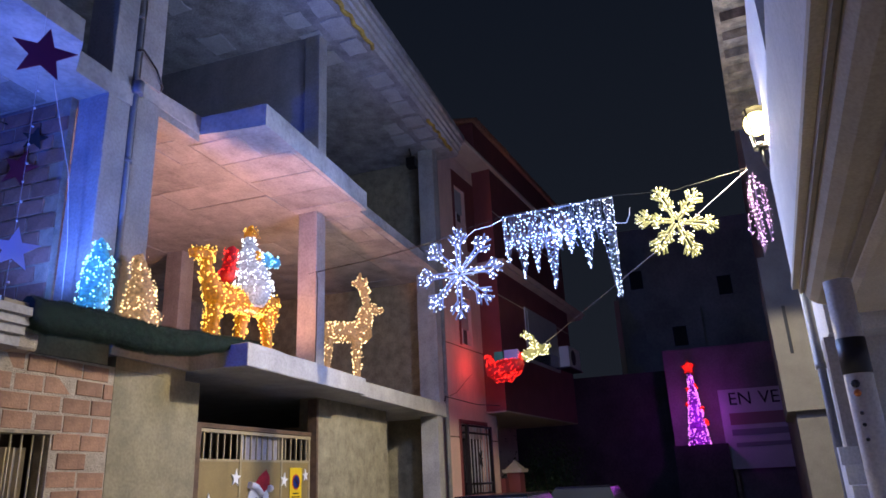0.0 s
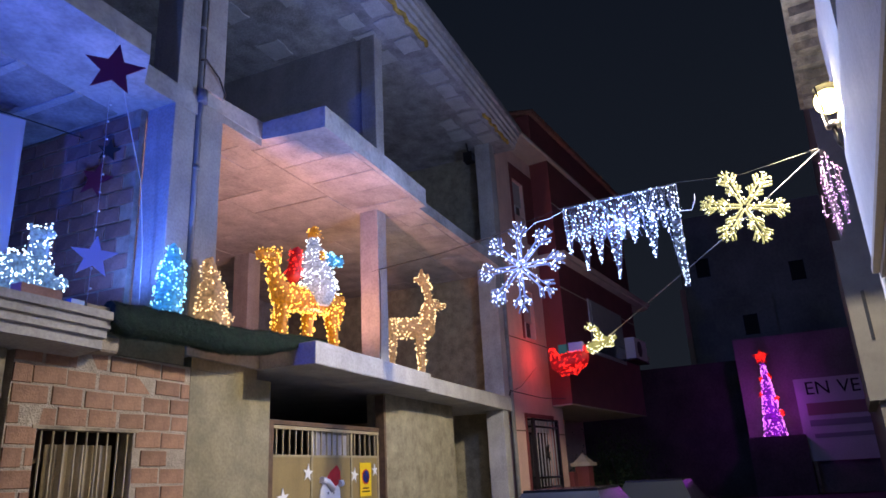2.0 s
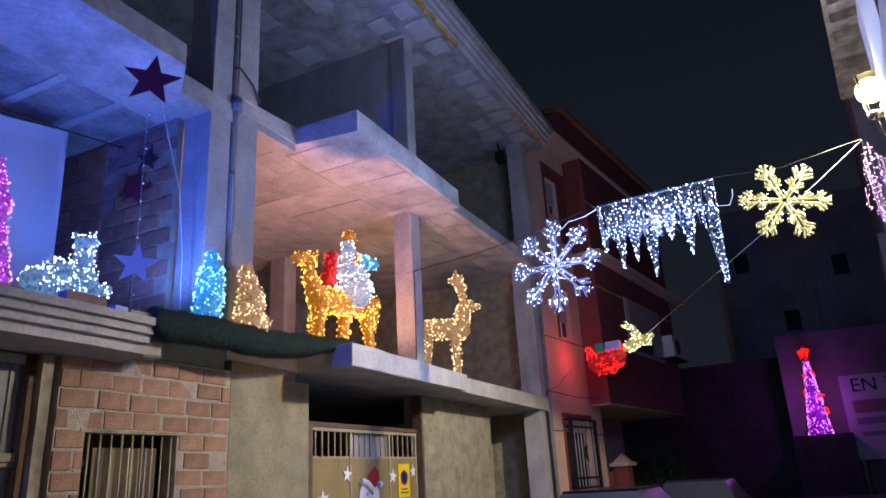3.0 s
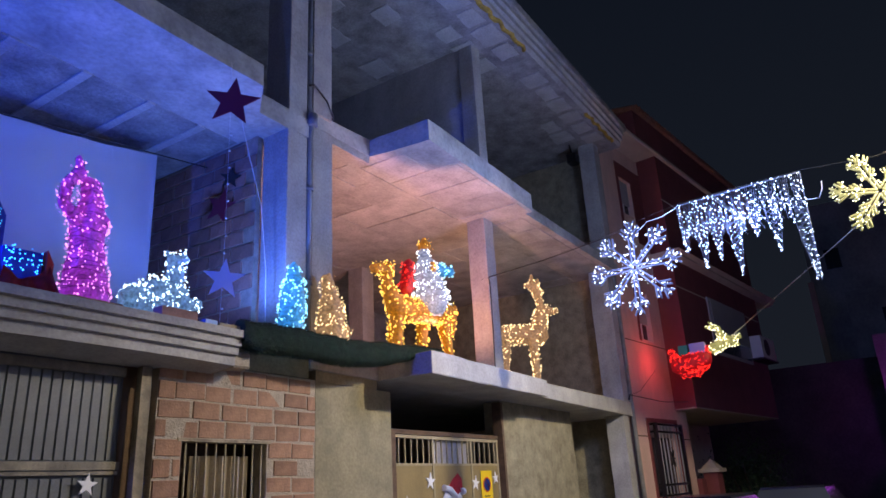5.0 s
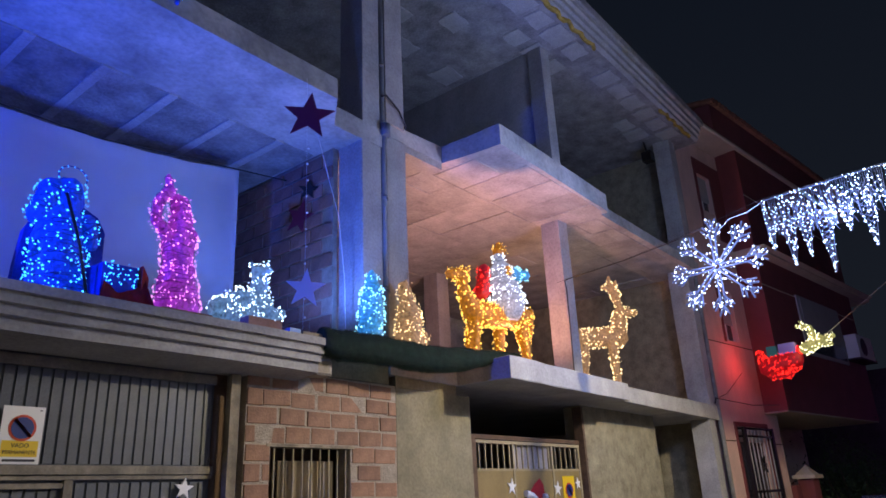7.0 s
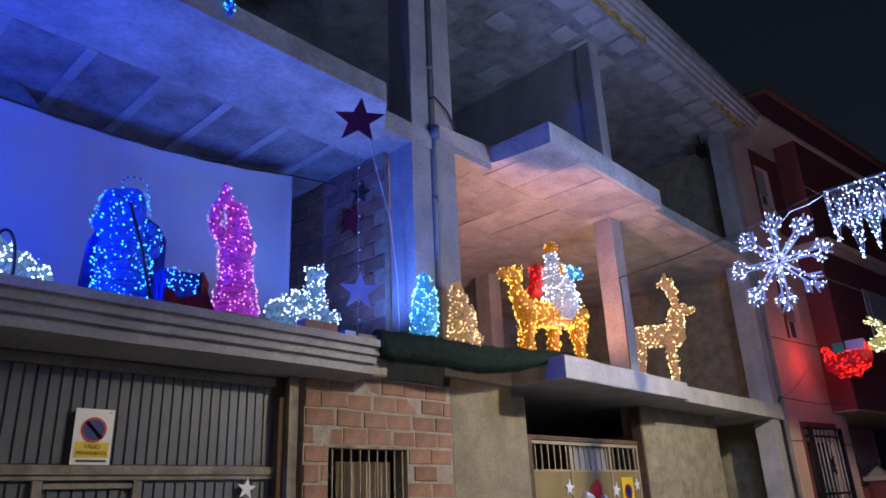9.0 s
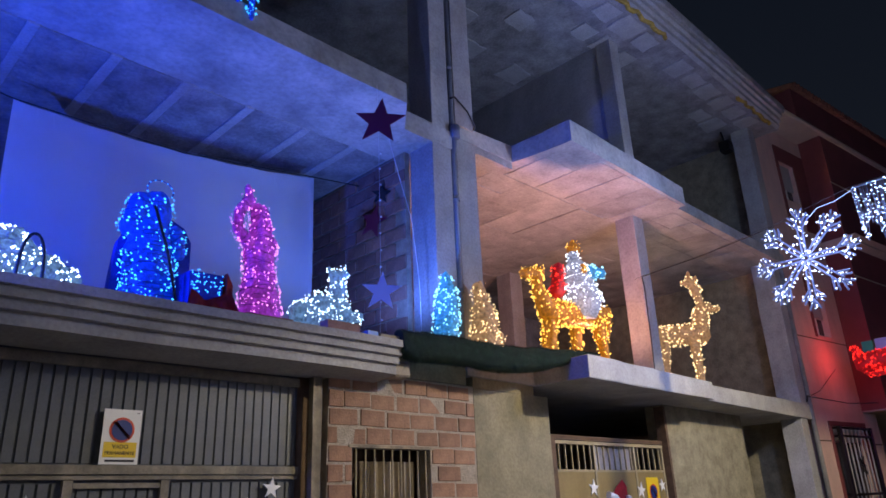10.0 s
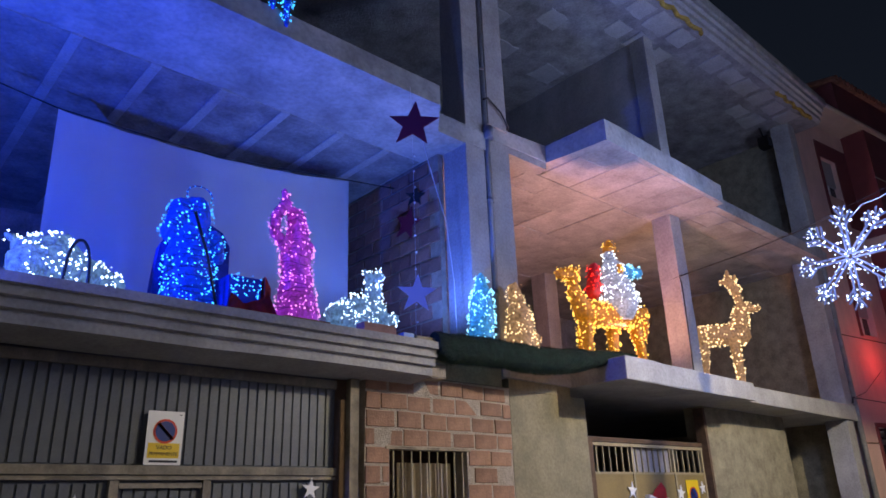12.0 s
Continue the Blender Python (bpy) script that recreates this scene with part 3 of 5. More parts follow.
no_parking(10.26, 6.09, 1.40, 0.36, 0.52, True)


def board_star(x, y, z, r, turn=0.0, mat_=None, yaw=0.0, label="white five-pointed star cut from board", name="star_decoration"):
    bm = bmesh.new()
    star_mesh(bm, r, 0.012, 0.40, 0, turn)
    ob = part(name, bm, mat_ or STARWHITE)
    ob.matrix_world = pose(x, y, z, 0, 0, yaw)
    return tagged(ob, label, "star", "board stars")


for x, z, r, tn in ((8.80, 1.78, 0.125, 0.1), (8.22, 1.46, 0.135, -0.1), (10.08, 1.73, 0.12, 0.15), (10.74, 1.80, 0.10, -0.1)):
    board_star(x, 6.085, z, r, tn)
for x, z, r, tn in ((3.57, 1.84, 0.10, 0.1), (0.98, 1.74, 0.10, 0.2), (1.52, 1.72, 0.10, 0.0)):
    board_star(x, 6.10, z, r, tn)

# board cut-out with a hat on the gate
bm = bmesh.new()
out = [(-0.27, -0.9), (-0.30, -0.2), (-0.26, 0.08), (-0.14, 0.24), (0.0, 0.28), (0.14, 0.24), (0.26, 0.08), (0.30, -0.2), (0.27, -0.9)]
a = [bm.verts.new((x, -0.006, z)) for x, z in out]
b = [bm.verts.new((x, 0.006, z)) for x, z in out]
bm.faces.new(a)
bm.faces.new(b[::-1])
for i in range(len(out)):
    j = (i + 1) % len(out)
    bm.faces.new((a[j], a[i], b[i], b[j]))
for f in bm.faces:
    f.material_index = 0
n0 = len(bm.faces)
for i, (cx, cz, rx, rz, dy) in enumerate(((-0.07, 0.03, 0.018, 0.022, -0.012), (0.08, 0.03, 0.018, 0.022, -0.012), (0.02, -0.10, 0.09, 0.03, -0.012))):
    ring = [bm.verts.new((cx + rx * math.cos(t), dy, cz + rz * math.sin(t))) for t in [2 * math.pi * k / 12 for k in range(12)]]
    bm.faces.new(ring).material_index = 1 if i < 2 else 2
hat = [(-0.20, 0.16), (-0.02, 0.33), (0.16, 0.43), (0.26, 0.34), (0.27, 0.18), (0.10, 0.10)]
ring = [bm.verts.new((x, -0.014, z)) for x, z in hat]
bm.faces.new(ring).material_index = 3
tube(bm, [(-0.26, -0.02, 0.22), (-0.10, -0.02, 0.19), (0.05, -0.02, 0.08)], 0.05, 8, None, 0)
tube(bm, [(0.22, -0.02, 0.155), (0.30, -0.02, 0.16)], 0.05, 8, None, 0)
o = part("hooded_board_cutout", bm, [STARWHITE, BLACK, plain("terracotta_paint", (0.42, 0.12, 0.05), 0.5), REDCLOTH])
o.location = (9.38, 6.085, 1.46)
tagged(o, "white painted board cut-out wearing a red winter hat", "cut-out")

# ---------------------------------------------------------------- lit figures
LED = {
    "white": glow("cool_white_led", (0.66, 0.86, 1.0), 4.2), "frost": glow("frosty_led", (0.80, 0.90, 1.0), 4.2), "warm": glow("warm_white_led", (1.0, 0.70, 0.34), 3.2), "amber": glow("amber_led", (1.0, 0.58, 0.09), 3.2),
    "blue": glow("blue_led", (0.05, 0.45, 1.0), 2.6), "pink": glow("pink_led", (1.0, 0.28, 0.88), 2.5), "red": glow("red_led", (1.0, 0.022, 0.014), 3.2),
    "mauve": glow("mauve_led", (0.85, 0.45, 1.0), 2.6), "ice": glow("bluish_white_led", (0.66, 0.80, 1.0), 4.2),
    "cyan": glow("icy_led", (0.30, 0.78, 1.0), 3.2), "lilac": glow("violet_led", (0.85, 0.22, 1.0), 2.4), "gold": glow("pale_gold_led", (1.0, 0.93, 0.55), 3.4),
}


def net(name, base, glow_colour, strength, scale=26.0):
    """Tinsel body: plastic fringe that carries the light of the bulbs sunk in it, unevenly."""
    m = mat(name, base, 0.55, 0.35, 9, 70, 0.8, dist=0.012)
    n, l = m.node_tree.nodes, m.node_tree.links
    b = n["Principled BSDF"]
    b.inputs["Emission Color"].default_value = (*glow_colour, 1)
    tc, ns, mr = n.new("ShaderNodeTexCoord"), n.new("ShaderNodeTexNoise"), n.new("ShaderNodeMapRange")
    ns.inputs["Scale"].default_value, ns.inputs["Detail"].default_value, ns.inputs["Roughness"].default_value = scale, 5, 0.7
    mr.inputs["From Min"].default_value, mr.inputs["From Max"].default_value = 0.34, 0.68
    mr.inputs["To Min"].default_value, mr.inputs["To Max"].default_value = strength * 0.12, strength * 2.0
    l.new(tc.outputs["Object"], ns.inputs["Vector"])
    l.new(ns.outputs["Fac"], mr.inputs["Value"])
    l.new(mr.outputs[0], b.inputs["Emission Strength"])
    m.cycles.emission_sampling = "NONE"
    return m


NET = {
    "white": net("clear_tinsel", (0.06, 0.09, 0.14), (0.24, 0.50, 1.0), 0.32), "frost": net("silver_tinsel", (0.16, 0.16, 0.20), (0.72, 0.76, 1.0), 0.34),
    "warm": net("straw_tinsel", (0.16, 0.10, 0.05), (1.0, 0.54, 0.24), 0.27), "amber": net("gold_tinsel", (0.22, 0.10, 0.01), (1.0, 0.33, 0.006), 0.3),
    "blue": net("blue_tinsel", (0.02, 0.06, 0.50), (0.0, 0.045, 1.0), 0.34), "pink": net("pink_tinsel", (0.40, 0.08, 0.42), (0.60, 0.05, 1.0), 0.28),
    "red": net("red_tinsel", (0.40, 0.02, 0.02), (1.0, 0.004, 0.015), 0.16), "cyan": net("icy_tinsel", (0.08, 0.18, 0.28), (0.05, 0.45, 1.0), 0.42),
    "lilac": net("violet_tinsel", (0.20, 0.03, 0.35), (0.50, 0.01, 1.0), 0.2, 5.0), "gold": net("pale_gold_rope", (0.10, 0.09, 0.04), (1.0, 0.95, 0.30), 0.26),
    "ice": net("bluish_rope", (0.025, 0.028, 0.045), (0.28, 0.38, 1.0), 0.3), "mauve": net("mauve_cord", (0.25, 0.15, 0.3), (0.6, 0.3, 0.9), 0.08),
}
CORD = {c: plain("bulb_cord_" + c, k, 0.5) for c, k in (("white", (0.12, 0.18, 0.25)), ("frost", (0.2, 0.2, 0.25)), ("warm", (0.40, 0.28, 0.16)), ("amber", (0.42, 0.20, 0.02)), ("blue", (0.01, 0.02, 0.22)), ("pink", (0.20, 0.02, 0.28)),
        ("red", (0.2, 0.01, 0.01)), ("cyan", (0.10, 0.30, 0.45)), ("lilac", (0.12, 0.02, 0.2)), ("gold", (0.14, 0.13, 0.08)), ("ice", (0.10, 0.11, 0.15)), ("mauve", (0.2, 0.12, 0.22)))}


def on_cone(a, b, ra, rb, s, ang):
    d = (b - a)
    u = d.orthogonal().normalized()
    w = d.normalized().cross(u)
    return a + d * s + (ra + (rb - ra) * s) * (math.cos(ang) * u + math.sin(ang) * w)


def inside(p, shapes, skip):
    for i, (a, b, ra, rb, c) in enumerate(shapes):
        if i == skip:
            continue
        d = b - a
        s = max(0.0, min(1.0, (p - a).dot(d) / max(1e-6, d.length_squared)))
        if (p - a - d * s).length < (ra + (rb - ra) * s) * 0.97:
            return True
    return False


def bulb(bm, p, r, slot):
    v = [bm.verts.new(p + r * Vector(o)) for o in ((1, 0, 0), (0, 1, 0), (-1, 0, 0), (0, -1, 0), (0, 0, 1), (0, 0, -1))]
    for k in range(4):
        bm.faces.new((v[k], v[(k + 1) % 4], v[4])).material_index = slot
        bm.faces.new((v[(k + 1) % 4], v[k], v[5])).material_index = slot


def lit_mesh(bm, shapes, rnd, slots, dot=0.011, gap=0.055, cord=0.0035, lift=0.010):
    """Tinsel limbs, each a tapered round bar (start, end, radii, colour), wound with cord and studded with bulbs."""
    shapes = [(Vector(a), Vector(b), ra, rb, c) for a, b, ra, rb, c in shapes]
    for a, b, ra, rb, c in shapes:
        d = (b - a).normalized()
        big = max(ra, rb)
        seg = 14 if big > 0.09 else (10 if big > 0.04 else 6)
        L = (b - a).length
        rows = max(2, int(L / max(0.03, big * 0.4)))
        # rounded ends: shrinking rings beyond both ends
        stations = [(-0.85, 0.5), (-0.5, 0.86)] + [(i / rows, None) for i in range(rows + 1)] + [(0.5, 0.86), (0.85, 0.5)]
        rings = []
        for k, (st, sh) in enumerate(stations):
            if sh is None:
                ctr, rr = a.lerp(b, st), ra + (rb - ra) * st
            elif k < 2:
                ctr, rr = a + d * ra * st, ra * sh
            else:
                ctr, rr = b + d * rb * st, rb * sh
            u = d.orthogonal().normalized()
            w = d.cross(u)
            ring = []
            for q in range(seg):
                an = 2 * math.pi * q / seg
                p = ctr + rr * 0.95 * (math.cos(an) * u + math.sin(an) * w)
                ring.append(bm.verts.new(p + noise.noise_vector(p * 14) * big * 0.16))
            rings.append(ring)
        slot = slots.index(("net", c))
        for r0, r1 in zip(rings, rings[1:]):
            for q in range(seg):
                f = bm.faces.new((r0[q], r0[(q + 1) % seg], r1[(q + 1) % seg], r1[q]))
                f.material_index, f.smooth = slot, True
        for ring in (rings[0][::-1], rings[-1]):
            bm.faces.new(ring).material_index = slot
        # cord wound round the limb in uneven turns
        if big > 0.03:
            for way in (1, -1):
                turns = max(1.5, L / (gap * 1.7))
                n = max(8, int(turns * 9))
                off = rnd.uniform(0, 6.28)
                pts = [on_cone(a, b, ra + lift * 0.5, rb + lift * 0.5, max(0.0, min(1.0, i / n + rnd.uniform(-0.35, 0.35) * gap / max(0.05, L))), off + way * 6.283 * turns * i / n + rnd.uniform(-0.2, 0.2)) for i in range(n + 1)]
                tube(bm, pts, cord, 3, None, slots.index(("cord", c)))
    cells = {}
    for i, (a, b, ra, rb, c) in enumerate(shapes):
        L = (b - a).length + (ra + rb) * 0.4
        n = max(3, int(0.62 * 2 * math.pi * (ra + rb + 2 * lift) / 2 * L / gap ** 2)) if max(ra, rb) > 0.018 else max(3, int(L / gap))
        made, tries = 0, 0
        while made < n and tries < n * 5:
            tries += 1
            q = rnd.uniform(-0.35 * ra, (b - a).length + 0.35 * rb) / max(1e-4, (b - a).length)
            p = on_cone(a, b, ra + lift, rb + lift, max(0, min(1, q)), rnd.uniform(0, 2 * math.pi))
            if q < 0 or q > 1:
                p += (b - a).normalized() * ((q if q < 0 else q - 1) * (b - a).length)
            if inside(p, shapes, i):
                continue
            p += (p - a - (b - a) * max(0, min(1, q))).normalized() * rnd.uniform(-0.5, 2.2) * lift
            cell = tuple(int(math.floor(x / gap)) for x in p)
            near = [o for dx in (-1, 0, 1) for dy in (-1, 0, 1) for dz in (-1, 0, 1) for o in cells.get((cell[0] + dx, cell[1] + dy, cell[2] + dz), ())]
            if any((o - p).length < gap * 0.42 for o in near):
                continue
            cells.setdefault(cell, []).append(p)
            made += 1
            bulb(bm, p, dot * rnd.choice((0.5, 0.6, 0.75, 0.9, 1.0, 1.3)), slots.index(("led", c)))


def lit_figure(name, place, shapes, label, category, seed=1, yaw=0.0, dot=0.011, gap=0.055, cord=0.0035, group="", extra=None):
    cols = []
    for s in shapes:
        if s[4] not in cols:
            cols.append(s[4])
    slots = [(k, c) for k in ("net", "cord", "led") for c in cols]
    bm = bmesh.new()
    lit_mesh(bm, shapes, random.Random(seed), slots, dot, gap, cord)
    mats = [{"net": NET, "cord": CORD, "led": LED}[k][c] for k, c in slots]
    if extra:
        mats += extra(bm, len(mats))
    me = bpy.data.meshes.new(name)
    bm.to_mesh(me)
    bm.free()
    for m in mats:
        me.materials.append(m)
    ob = new(name, me)
    ob.matrix_world = pose(*place, 0, 0, yaw)
    return tagged(ob, label, category, group)


def slab_cloak(profile, y0, y1, material):
    """A thick cloth outline in the x-z plane."""
    def add(bm, mi):
        n = len(profile)
        a = [bm.verts.new((x, y0, z)) for x, z in profile]
        b = [bm.verts.new((x * 0.92, y1, z * 0.985)) for x, z in profile]
        fs = [bm.faces.new(a), bm.faces.new(b[::-1])]
        for i in range(n):
            fs.append(bm.faces.new((a[(i + 1) % n], a[i], b[i], b[(i + 1) % n])))
        for f in fs:
            f.material_index = mi
        return [material]
    return add


# robed blue figure with staff, halo and a cloak hung behind it
def blue_extra(bm, mi):
    slab_cloak([(-0.30, 0.0), (-0.28, 0.40), (-0.25, 0.72), (-0.12, 0.98), (0.19, 1.02), (0.34, 0.95), (0.42, 0.82), (0.43, 0.40), (0.41, 0.0)], 0.04, 0.20, BLUECLOTH)(bm, mi)
    tube(bm, [(-0.07, -0.25, 0.98), (0.06, -0.29, 0.58), (0.21, -0.30, 0.0)], 0.014, 6, None, mi + 1)
    ring = [(0.05 + 0.125 * math.cos(t), -0.02, 1.25 + 0.10 * math.sin(t)) for t in [-0.4 + 3.9 * k / 16 for k in range(17)]]
    tube(bm, ring, 0.006, 5, None, mi)
    for p in ring[::2]:
        bulb(bm, Vector(p), 0.010, mi + 2)
    return [BLUECLOTH, BLACK, LED["blue"]]


lit_figure("robed_light_figure", (2.23, 6.2, 3.28), [
    ((0.03, 0, 0.05), (0.03, 0, 0.28), 0.25, 0.235, "blue"), ((0.03, 0, 0.28), (0.01, 0, 0.52), 0.235, 0.235, "blue"), ((0.01, 0, 0.52), (0.01, 0, 0.78), 0.235, 0.195, "blue"),
    ((0.04, -0.02, 0.98), (0.03, -0.02, 1.11), 0.135, 0.125, "blue"), ((-0.10, 0, 1.08), (-0.18, 0, 0.83), 0.12, 0.10, "blue"), ((0.19, -0.10, 0.81), (0.24, -0.10, 0.63), 0.085, 0.07, "blue")],
    "blue light-bulb figure in a cloak with a staff", "light figure", 3, extra=blue_extra, group="lit nativity figures", dot=0.0105, gap=0.056)

# crib with bulbs and red cloth
crib = thing("lit_crib", (2.66, 5.95, 3.28), "small lit crib draped in dark red cloth", "crib")
bm = bmesh.new()
prism(bm, [(2.49, 5.84), (2.81, 5.84), (2.82, 6.10), (2.48, 6.10)], 3.30, 3.69)
bevel(bm, 0.03, 2)
for v in bm.verts:
    v.co += noise.noise_vector(v.co * 7) * 0.02
rnd = random.Random(8)
for k in range(46):
    x, z = rnd.uniform(2.50, 2.81), rnd.uniform(3.50, 3.72)
    bulb(bm, Vector((x, 5.825 if z < 3.69 else rnd.uniform(5.84, 6.0), z)), rnd.uniform(0.007, 0.011), 2)
part("bulb_box", bm, [BLUECLOTH, CORD["blue"], LED["blue"]], crib, "box wrapped in blue bulbs")
# cloth thrown over the box, falling wider to one side
bm = bmesh.new()
cols_ = 14
cloth = []
for j in range(8):
    q = j / 7
    row = []
    for i in range(cols_ + 1):
        u = i / cols_
        x = 2.50 - 0.06 * q + (0.36 + 0.13 * q) * u
        y = 5.815 - 0.10 * q + 0.022 * math.sin(u * 21 + q * 2) * (0.3 + q)
        top = 3.44 + 0.08 * abs(2 * u - 1) ** 2 + (0.10 * u ** 4)
        row.append(bm.verts.new((x, y, top + (3.285 - top) * q + 0.012 * math.sin(u * 13))))
    cloth.append(row)
for r0, r1 in zip(cloth, cloth[1:]):
    for i in range(cols_):
        bm.faces.new((r0[i], r0[i + 1], r1[i + 1], r1[i])).smooth = True
bmesh.ops.solidify(bm, geom=bm.faces[:], thickness=0.012)
part("drape", bm, REDCLOTH, crib, "dark red velvet cloth")
bm = bmesh.new()
prism(bm, [(2.83, 5.80), (2.90, 5.82), (2.92, 6.12), (2.86, 6.12)], 3.285, [3.72, 3.62, 3.62, 3.74])
rag(bm, 0.015, 3, 4)
part("drape", bm, REDCLOTH, crib, "dark red velvet cloth")

# pink figure with raised praying arms
lit_figure("praying_light_figure", (3.42, 6.2, 3.46), [
    ((-0.03, 0, 0.05), (-0.03, 0, 0.13), 0.235, 0.215, "pink"), ((-0.03, 0, 0.13), (-0.04, 0, 0.46), 0.215, 0.157, "pink"), ((-0.04, 0, 0.46), (-0.06, 0, 0.73), 0.157, 0.165, "pink"),
    ((-0.05, 0, 0.73), (-0.05, 0, 0.97), 0.165, 0.115, "pink"), ((-0.07, 0, 1.05), (-0.10, 0, 1.16), 0.095, 0.078, "pink"), ((-0.22, -0.06, 0.75), (-0.35, -0.06, 0.88), 0.067, 0.051, "pink"),
    ((-0.35, -0.06, 0.88), (-0.34, -0.06, 1.06), 0.051, 0.055, "pink"), ((-0.34, -0.06, 1.06), (-0.24, -0.06, 1.22), 0.055, 0.055, "pink"), ((-0.23, -0.06, 1.21), (-0.26, -0.06, 1.36), 0.059, 0.031, "pink"),
    ((-0.03, 0, 1.19), (0.02, 0, 1.04), 0.04, 0.05, "pink"), ((0.09, 0, 0.84), (0.08, 0, 0.74), 0.055, 0.045, "pink")],
    "pink light-bulb figure with raised praying arms", "light figure", 5, group="lit nativity figures", dot=0.0095, gap=0.058)
bm = bmesh.new()
box(bm, 3.14, 3.72, 5.98, 6.36, 3.28, 3.44)
for k in range(9):
    for j in range(2):
        box(bm, 3.155 + k * 0.063, 3.20 + k * 0.063, 5.972, 5.979, 3.30 + j * 0.07, 3.35 + j * 0.07)
tagged(part("plinth_block", bm, [BLOCK]), "hollow clay block used as a plinth", "block")

# lying lambs
lit_figure("lying_lamb_light", (4.15, 6.0, 3.34), [
    ((-0.41, 0, 0.18), (-0.15, 0, 0.30), 0.12, 0.14, "white"), ((-0.15, 0, 0.28), (0.10, 0, 0.28), 0.15, 0.14, "white"), ((0.05, 0, 0.39), (0.06, 0, 0.60), 0.105, 0.085, "white"), ((0.01, -0.03, 0.65), (0.14, -0.03, 0.70), 0.068, 0.05, "white"),
    ((-0.02, 0, 0.70), (-0.05, 0, 0.75), 0.032, 0.016, "white"), ((0.14, 0, 0.75), (0.16, 0, 0.80), 0.032, 0.016, "white"), ((0.13, -0.10, 0.20), (0.27, -0.10, 0.22), 0.085, 0.06, "white"), ((-0.36, -0.10, 0.08), (-0.05, -0.10, 0.12), 0.08, 0.08, "white")],
    "white light-bulb lamb lying on the ledge", "light figure", 7, group="lit lambs", dot=0.0115, gap=0.050)
lit_figure("lying_lamb_light", (1.0, 6.2, 3.34), [
    ((-0.13, 0, 0.37), (0.14, 0, 0.44), 0.068, 0.085, "white"), ((-0.06, 0, 0.24), (0.21, 0, 0.28), 0.16, 0.18, "white"), ((0.20, 0, 0.27), (0.61, 0, 0.16), 0.18, 0.10, "white"), ((-0.19, 0, 0.42), (-0.23, 0, 0.44), 0.035, 0.02, "white"), ((0.17, 0, 0.50), (0.21, 0, 0.53), 0.03, 0.017, "white")],
    "white light-bulb lamb lying on the ledge", "light figure", 9, group="lit lambs", dot=0.0115, gap=0.050)
bm = bmesh.new()
tube(bm, [(1.245 + 0.092 * math.cos(t), 5.9, 3.28 + 0.47 * max(0, math.sin(t)) ** 0.6) for t in [math.pi * k / 14 for k in range(15)]], 0.013, 6)
tagged(part("hoop", bm, CABLE), "black bent pipe hoop standing on the ledge", "hoop")
one_box("block", BLOCK, None, 3.83, 4.23, 5.62, 5.76, 3.28, 3.40, bev=0.005)
tagged(bpy.data.objects["block"], "pale clay block lying on the ledge", "block")

# icy and peach standing figures
lit_figure("robed_light_figure", (5.66, 5.84, 3.34), [
    ((0.03, 0, 0.04), (0.05, 0, 0.45), 0.155, 0.15, "cyan"), ((0.05, 0, 0.45), (0.07, 0, 0.70), 0.15, 0.13, "cyan"), ((0.07, 0, 0.70), (0.07, 0, 0.93), 0.125, 0.06, "cyan")],
    "icy blue light-bulb robed figure", "light figure", 11, group="lit kings", dot=0.0115, gap=0.050)
lit_figure("kneeling_light_figure", (6.30, 5.84, 3.34), [
    ((0.10, 0, 0.05), (0.09, 0, 0.36), 0.20, 0.17, "warm"), ((0.09, 0, 0.36), (0.07, 0, 0.64), 0.17, 0.13, "warm"), ((0.06, 0, 0.72), (0.01, 0, 0.90), 0.11, 0.085, "warm"), ((0.27, -0.02, 0.06), (0.33, -0.02, 0.30), 0.09, 0.07, "warm"),
    ((0.16, -0.05, 0.62), (0.22, -0.06, 0.42), 0.06, 0.05, "warm")],
    "peach light-bulb kneeling figure", "light figure", 13, group="lit kings", dot=0.012, gap=0.060)

